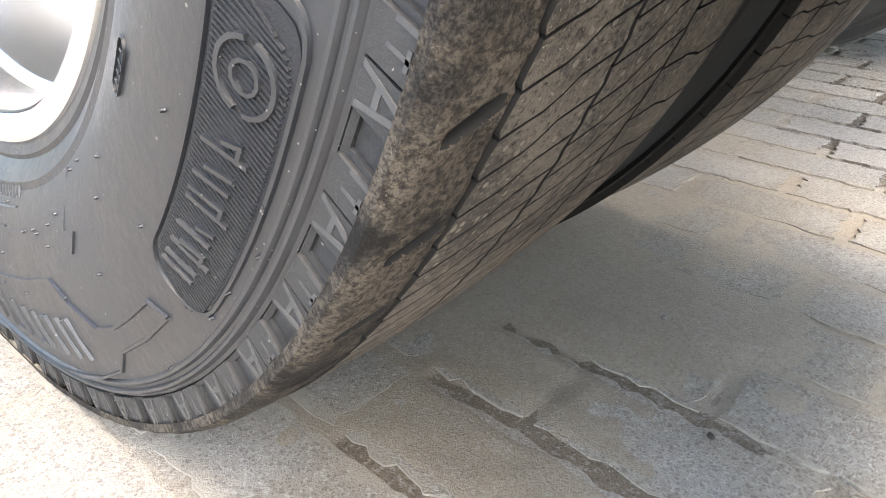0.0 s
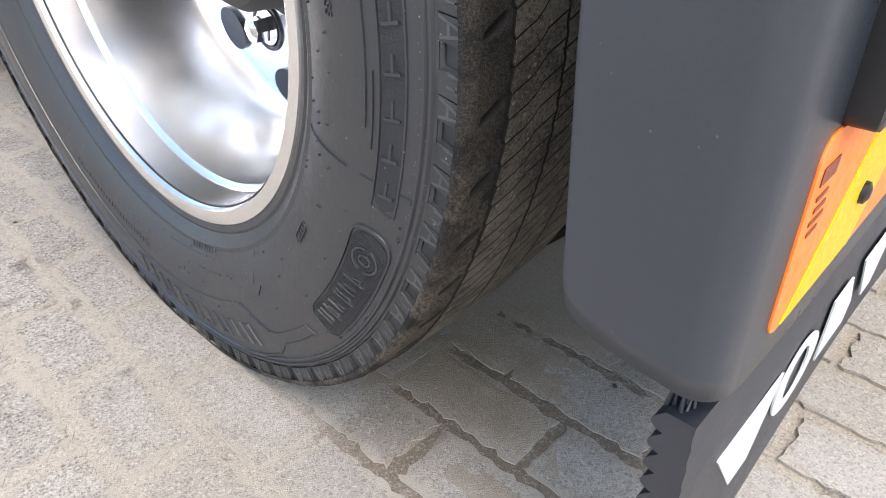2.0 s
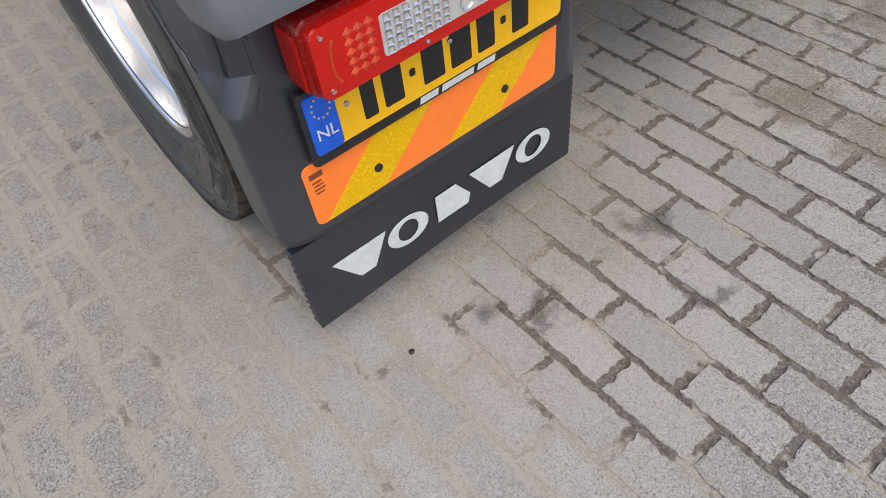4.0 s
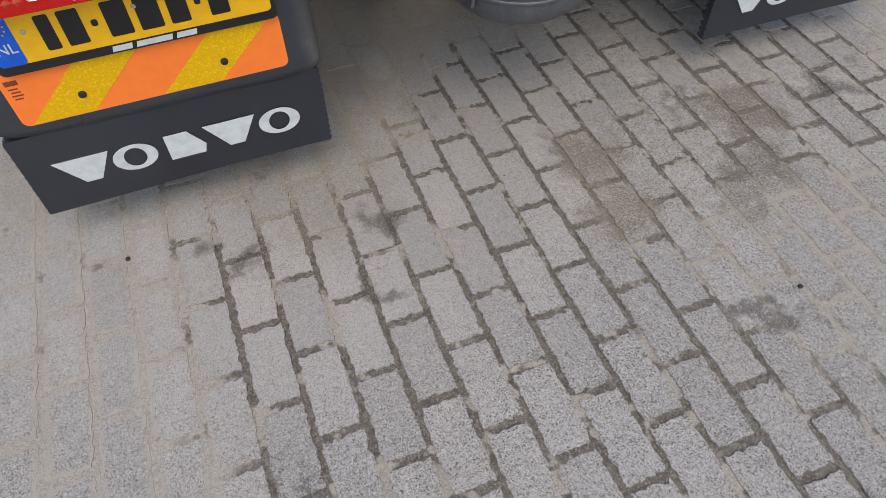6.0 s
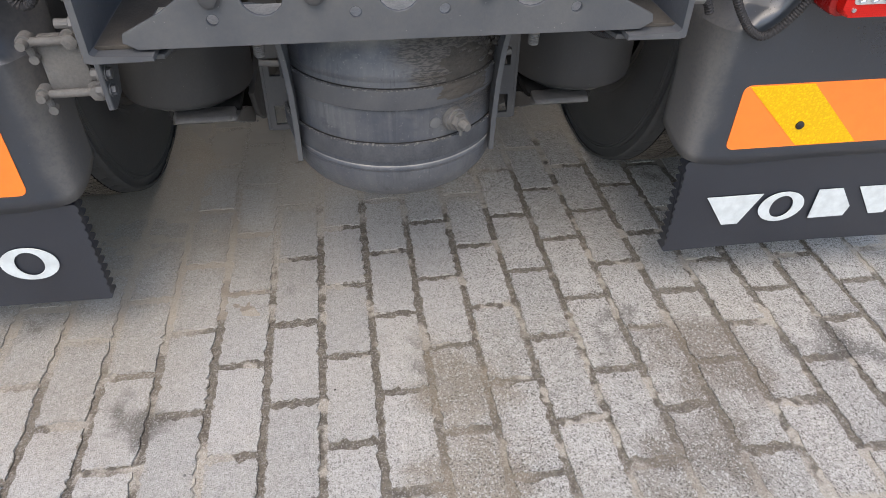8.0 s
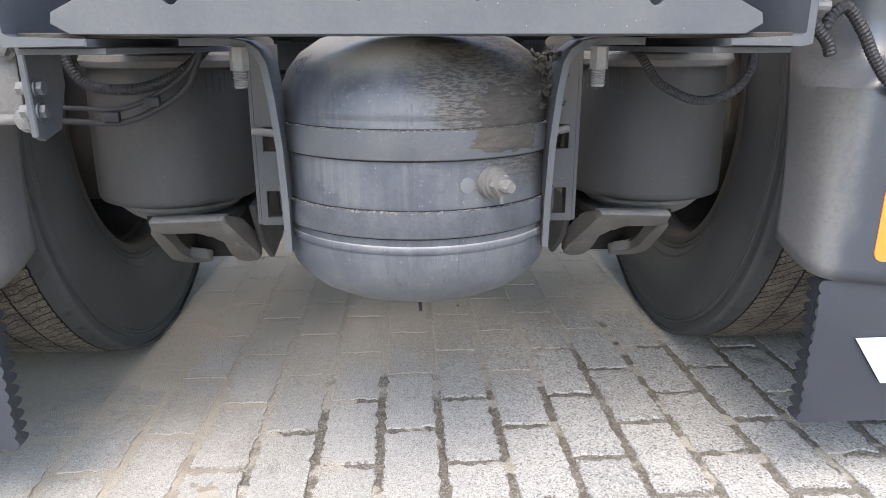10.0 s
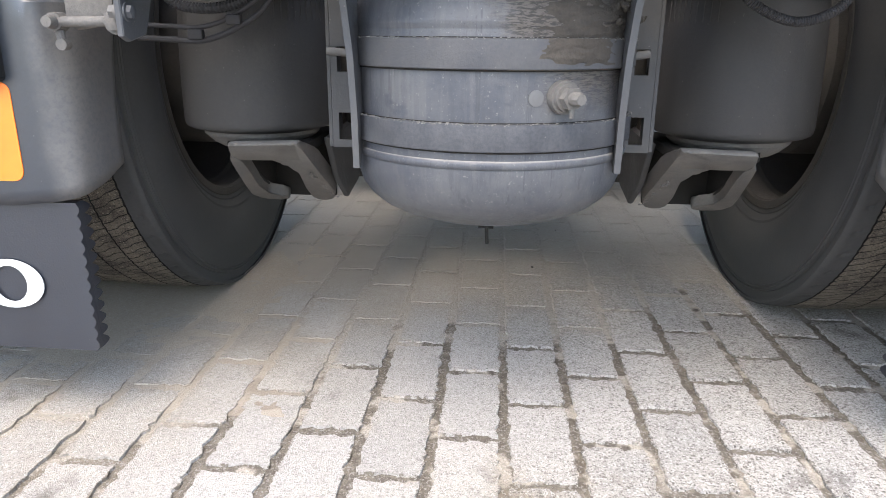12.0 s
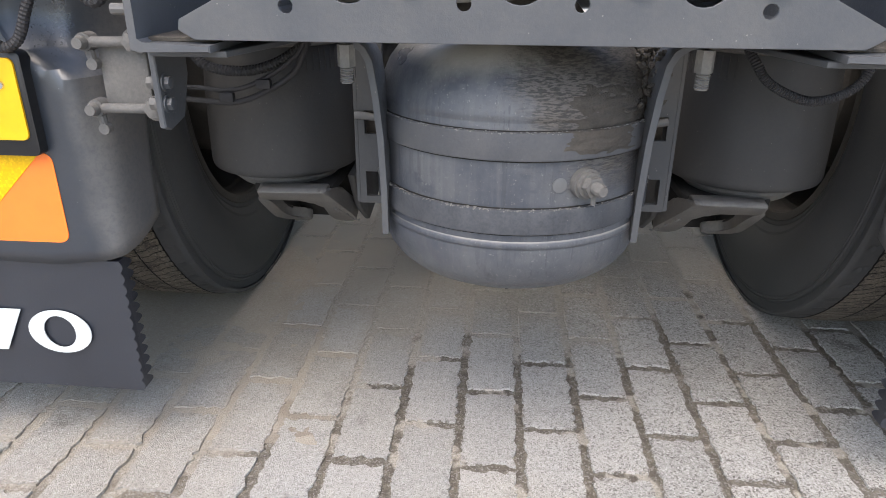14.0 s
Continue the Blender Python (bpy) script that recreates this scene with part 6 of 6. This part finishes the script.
bm = hose(bm_new(), [(-0.549, -0.03, 0.767), (-0.535, -0.036, 0.757), (-0.522, -0.04, 0.738), (-0.514, -0.04, 0.71), (-0.5, -0.04, 0.703), (-0.484, -0.04, 0.718), (-0.467, -0.04, 0.752)], 0.006, 10, 8, 0.0012, 0.005)
part("cable_loop", bm, M_HOSE, truck, "corrugated cable loop")
bm = hose(bm_new(), [(-0.475, 0.13, 0.66), (-0.462, 0.12, 0.628), (-0.435, 0.115, 0.606), (-0.37, 0.11, 0.604), (-0.31, 0.11, 0.628), (-0.262, 0.11, 0.672)], 0.0066, 10, 8, 0.0012, 0.005)
part("cable", bm, M_HOSE, truck, "corrugated black hose")
for dz, r, m in ((0.0, 0.0034, M_HOSE), (-0.018, 0.0042, M_HOSE)):
    bm = hose(bm_new(), [(-0.5, 0.11, 0.58 + dz), (-0.45, 0.105, 0.578 + dz), (-0.4, 0.1, 0.577 + dz), (-0.355, 0.1, 0.592 + dz), (-0.305, 0.1, 0.625 + dz), (-0.275, 0.1, 0.67)], r, 10, 8)
    part("cable", bm, m, truck, "thin dusty cable")
for x, z in ((-0.408, 0.567), (-0.352, 0.587)):
    part("cable_connector", box(bm_new(), x - 0.011, x + 0.011, 0.091, 0.103, z - 0.007, z + 0.007, 0.003), M_HOSE, truck, "dusty plug")
for pts in ([(0.455, 0.0, 0.72), (0.473, -0.02, 0.694), (0.488, -0.02, 0.677), (0.502, -0.02, 0.662), (0.508, -0.02, 0.647)],
            [(0.5, -0.01, 0.668), (0.497, -0.02, 0.682), (0.504, -0.02, 0.695), (0.517, -0.02, 0.703), (0.527, -0.02, 0.697), (0.547, -0.02, 0.672), (0.563, -0.02, 0.646), (0.59, -0.02, 0.615), (0.62, -0.02, 0.605), (0.66, -0.02, 0.64), (0.69, -0.03, 0.71)]):
    part("cable", hose(bm_new(), pts, 0.0066, 10, 8, 0.0012, 0.005), M_HOSE, truck, "corrugated black hose")
rnd = random.Random(21)
for k in range(9):                # pipes over the tank
    x = rnd.uniform(-0.3, 0.3)
    bm = hose(bm_new(), [(x - 0.12, 0.28 + 0.02 * k, 0.69 + 0.01 * (k % 4)), (x, 0.2 + 0.012 * k, 0.7 + 0.012 * (k % 3)), (x + 0.15, 0.25 + 0.02 * k, 0.7 + 0.01 * (k % 5)), (x + 0.2, 0.5, 0.75)], 0.006 + 0.002 * (k % 3), 10, 6)
    part("air_pipe", bm, M_HOSE if k % 3 else M_BEAD, truck, "dusty air pipe")
# cross-member
part("cross_member", box(bm_new(), -0.404, 0.404, 1.15, 1.25, 0.66, 0.92, 0.008), M_DARKIRON, truck, "dark chassis cross-member")
part("cross_member", box(bm_new(), -0.404, 0.404, 0.42, 0.52, 0.7, 0.9, 0.008), M_GREY, truck, "grey chassis cross-member")

# seats of the axle and the dark drive train further forward
for s in (-1, 1):
    bm = prism(bm_new(), [(0.52, 0.3), (0.6, 0.27), (0.84, 0.27), (0.92, 0.33), (0.92, 0.5), (0.84, 0.6), (0.6, 0.6), (0.52, 0.47)], "x", s * 0.205, s * 0.33, 0.012, 2)
    part("axle_seat", bm, M_DARKIRON, truck, "grimy axle seat")
bm = bm_new()
rod(bm, (0, AY + 0.1, AZ), (0, 2.6, 0.62), 0.055, n=20)
part("drive_shaft", bm, M_DARKIRON, truck, "dark drive shaft")

# unseen plain front of the truck, added to shade the yard under the chassis
bm = prism(bm_new(), [(3.2, 0.62), (3.2, 3.2), (3.5, 3.55), (5.1, 3.45), (5.4, 1.9), (5.45, 0.42), (5.2, 0.36), (3.4, 0.5)], "x", -1.23, 1.23, 0.05, 3)
part("cab", bm, M_BLACK, truck, "unseen plain dark cab, added at the front of the truck for shade")
# unseen coupling, deck and fuel tanks, added to keep sky light off the ground
bm = prism(bm_new(), [(-0.46, 0.55), (-0.3, 0.3), (-0.13, 0.3), (-0.05, 0.62), (0.05, 0.62), (0.13, 0.3), (0.3, 0.3), (0.46, 0.55), (0.46, 1.1), (0.34, 1.3), (-0.34, 1.3), (-0.46, 1.1)], "z", 1.08, 1.13, 0.012, 2)
part("coupling_shade_plate", bm, M_DARKIRON, truck, "unseen dark trailer coupling plate, added over the axle for shade")
part("deck_shade_plate", box(bm_new(), -0.52, 0.52, 1.35, 3.15, 0.94, 0.952, 0.003), M_SHADE, truck, "unseen plain grey deck plate, added on the rails for shade")
for s in (-1, 1):
    bm = prism(bm_new(), rounded(*sorted((s * 0.5, s * 1.14)), 0.36, 0.98, 0.09), "y", 1.5, 3.1, 0.02, 2)
    part("fuel_tank_shade_block", bm, M_SHADE, truck, "unseen plain grey fuel tank, added beside the chassis rail for shade")
    bm = prism(bm_new(), [(0.5, 0.93), (1.1, 0.93), (1.0, 1.08), (0.6, 1.08)], "x", s * 0.36, s * 0.42, 0.01, 2)
    part("coupling_bracket", bm, M_DARKIRON, truck, "unseen dark bracket of the added trailer coupling")
    tyre = part("tyre", carcass(0.157, 64), M_SIDEWALL_IN, truck, "black front tyre")
    black_below(tyre)
    tyre.matrix_basis = Matrix.Translation((s * 1.06, 4.5, AZ)) @ (Matrix.Rotation(math.pi, 4, "Z") if s > 0 else Matrix())


# ---- small loose things ----
chock = tagged(new("wheel_chock"), "yellow plastic wheel chock standing on the pavers", "chock")
bm = prism(bm_new(), [(2.2, 0.0), (2.52, 0.0), (2.52, 0.05), (2.42, 0.19), (2.38, 0.2), (2.32, 0.13), (2.26, 0.07)], "x", -1.237, -1.057, 0.008, 2)
part("body", bm, M_YCHOCK, chock)
bm = hose(bm_new(), [(-1.167, 2.44, 0.15), (-1.167, 2.47, 0.205), (-1.127, 2.47, 0.205), (-1.127, 2.44, 0.15)], 0.008, 10, 6)
part("handle", bm, M_YCHOCK, chock)


def pebble(x, y, r, material, label, seed):
    bm = bm_new()
    bmesh.ops.create_icosphere(bm, subdivisions=2, radius=r)
    for v in bm.verts:
        v.co = v.co * (1 + 0.35 * noise.noise(v.co / r * 0.9 + Vector((seed, 0, 0))))
        v.co.z *= 0.7
    low = min(v.co.z for v in bm.verts)
    ob = new("pebble", finish("pebble", bm, material))
    ob.matrix_basis = pose(x, y, -low - 0.0004)
    return tagged(ob, label, "pebble", "loose bits on the pavers")


pebble(-1.122, -0.1, 0.0065, M_INK, "small black lump lying on the pavers", 1.0)
pebble(0.349, -0.769, 0.006, M_INK, "small black lump lying on the pavers", 3.0)
rnd = random.Random(5)
for k in range(34):
    pebble(rnd.uniform(-2.0, 1.4), rnd.uniform(-0.9, 1.4), rnd.uniform(0.0015, 0.0038), M_BEAD if k % 3 else M_MUD, "tiny stone lying on the pavers", float(k))


# ---- paving: one ground sheet, concrete pavers in running bond on it ----
CI, CJ = (-34, 33), (-12, 24)


def bed_height(x, y):
    """Joints are open down the middle, filled with sand elsewhere."""
    open_ = (1 - blendf(abs(x - 0.08), 0.9, 1.2)) * (1 - blendf(y - 0.28 * x, 0.2, 0.6))
    open_ *= blendf(math.hypot(x - 0.55, y + 0.78), 0.28, 0.5)
    open_ = max(open_, 0.2 * (1 - blendf(math.hypot(x + 1.05, y - 0.3), 0.12, 0.25)))
    n = noise.noise(Vector((x * 2.1, y * 2.1, 0))) - 1.6 * max(0.0, noise.noise(Vector((x * 6.0, y * 6.0, 7.0))) - 0.1)
    return -0.0014 - 0.0036 * max(0.0, min(1.0, open_ + 0.4 * n))


bm = bm_new()
xs = [-3000, -300, -30, -8] + [float(v) for v in np.arange(-3.7, 3.71, 0.05)] + [8, 30, 300, 3000]
ys = [-3000, -300, -30, -7] + [float(v) for v in np.arange(-2.6, 5.11, 0.05)] + [9, 30, 300, 3000]
V = [[bm.verts.new((x, y, bed_height(x, y) if abs(x) < 3.8 and -2.7 < y < 5.2 else -0.002)) for y in ys] for x in xs]
for A, B in zip(V, V[1:]):
    for j in range(len(ys) - 1):
        bm.faces.new((A[j], B[j], B[j + 1], A[j + 1]))
ground = tagged(new("ground", finish("ground", bm, M_BED)), "tan sand bed and yard surface under the pavers", "ground", kind="structure")


def paver_shape(seed):
    """Outline with chipped wavy edges: (top ring, lower ring)."""
    rnd = random.Random(seed)
    hx, hy = 0.0494, 0.0992
    pts = []
    for (ax, ay), (bx, by), n in (((hx, -hy), (hx, hy), 18), ((hx, hy), (-hx, hy), 9), ((-hx, hy), (-hx, -hy), 18), ((-hx, -hy), (hx, -hy), 9)):
        for k in range(n):
            f = (k + (rnd.uniform(-0.3, 0.3) if k else 0)) / n
            pts.append((ax + (bx - ax) * f, ay + (by - ay) * f, k == 0))
    top, low = [], []
    tx, ty = rnd.uniform(-0.003, 0.003), rnd.uniform(-0.002, 0.002)
    dz = rnd.uniform(-0.0005, 0.0004)
    for x, y, corner in pts:
        c = (rnd.uniform(0.0, 0.004) + (rnd.uniform(0.002, 0.0065) if rnd.random() < 0.4 else 0)) if not corner else rnd.uniform(0.003, 0.008)
        s = 1 - c / (abs(x) if abs(abs(x) - hx) < 1e-6 else abs(y))
        x, y = (x * s, y) if abs(abs(x) - hx) < 1e-6 else (x, y * s)
        top.append((x * 0.985, y * 0.993, dz + tx * x + ty * y))
        low.append((x, y, -0.009))
    return top, low


SHAPES = [paver_shape(k) for k in range(10)]


def paver_faces(shape):
    top, low = shape
    n = len(top)
    faces = [tuple(range(n))]
    for k in range(n):
        q = (k + 1) % n
        faces.append((k, n + k, n + q, q))
    return top + low, faces


PAVER_MESH = []
for sh in SHAPES:
    me = bpy.data.meshes.new("paver")
    v, f = paver_faces(sh)
    me.from_pydata(v, [], f)
    me.materials.append(M_PAVER)
    PAVER_MESH.append(me)

rnd = random.Random(12)
far_v, far_f = [], []
for i in range(*CI):
    for j in range(*CJ):
        cx = PX0 + PDX * (i + 0.5)
        cy = PY0 + PDY * (j + 0.5) + (PDY / 2 if i % 2 else 0)
        cx, cy = cx + DRIFT_X * min(1.0, max(0.0, (cx - 0.5) / 0.4)), cy + DRIFT_Y * min(1.0, max(0.0, (cx - 0.6) / 0.2))
        k = rnd.randrange(10)
        turn = rnd.random() < 0.5
        jx, jy, jr = rnd.uniform(-0.0012, 0.0012), rnd.uniform(-0.0025, 0.0025), rnd.uniform(-0.8, 0.8)
        if -0.85 < cx < 0.72 and -0.98 < cy < 0.42 and len(ground.children) < 300:
            piece("paver", PAVER_MESH[k], ground, pose(cx + jx, cy + jy, 0, 0, 0, jr + (180 if turn else 0)))
        else:
            v, f = paver_faces(SHAPES[k])
            m = pose(cx + jx, cy + jy, 0, 0, 0, jr + (180 if turn else 0))
            o = len(far_v)
            far_v += [tuple(m @ Vector(p)) for p in v]
            far_f += [tuple(o + q for q in face) for face in f]
me = bpy.data.meshes.new("pavers")
me.from_pydata(far_v, [], far_f)
me.materials.append(M_PAVER)
tagged(piece("pavers", me, ground), "grey concrete block pavers", kind="stuff")

# sand drifted over the stones behind and between the left wheels, thin at its edge
bm = bm_new()
rows = []
for i in range(126):
    row = []
    for j in range(126):
        x, y = -1.27 + 0.0078 * i, 0.04 + 0.0082 * j
        n = noise.fractal(Vector((x * 7, y * 7, 1.0)), 0.7, 2.0, 4)
        edge = min((x + 1.27) / 0.3, (-0.3 - x) / 0.35, (y - 0.04) / 0.32, (1.06 - y) / 0.3, 1.0)
        m = max(0.0, min(1.0, 1.15 * edge + 0.5 * n))
        z = -0.003 + 0.0042 * m + 0.0006 * n + 0.0005 * noise.noise(Vector((x * 60, y * 60, 0)))
        u = (x - PX0) / PDX
        v = (y - PY0) / PDY - (0.5 if math.floor(u) % 2 else 0)
        near = min(abs(u - round(u)) * PDX, abs(v - round(v)) * PDY + 0.006)
        if x < -0.8 and y < 0.42:                 # damp joints stay open beside the tyre
            z -= 0.0048 * max(0.0, min(1.0, (0.0155 - near + 0.018 * n) / 0.013)) * min(1.0, (-0.8 - x) / 0.08)
        row.append(bm.verts.new((x, y, z)))
    rows.append(row)
for A, B in zip(rows, rows[1:]):
    for j in range(125):
        bm.faces.new((A[j], B[j], B[j + 1], A[j + 1]))
tagged(piece("sand", finish("sand", bm, M_DRIFT, 80), ground), "thin tan sand drifted over the pavers", kind="stuff")
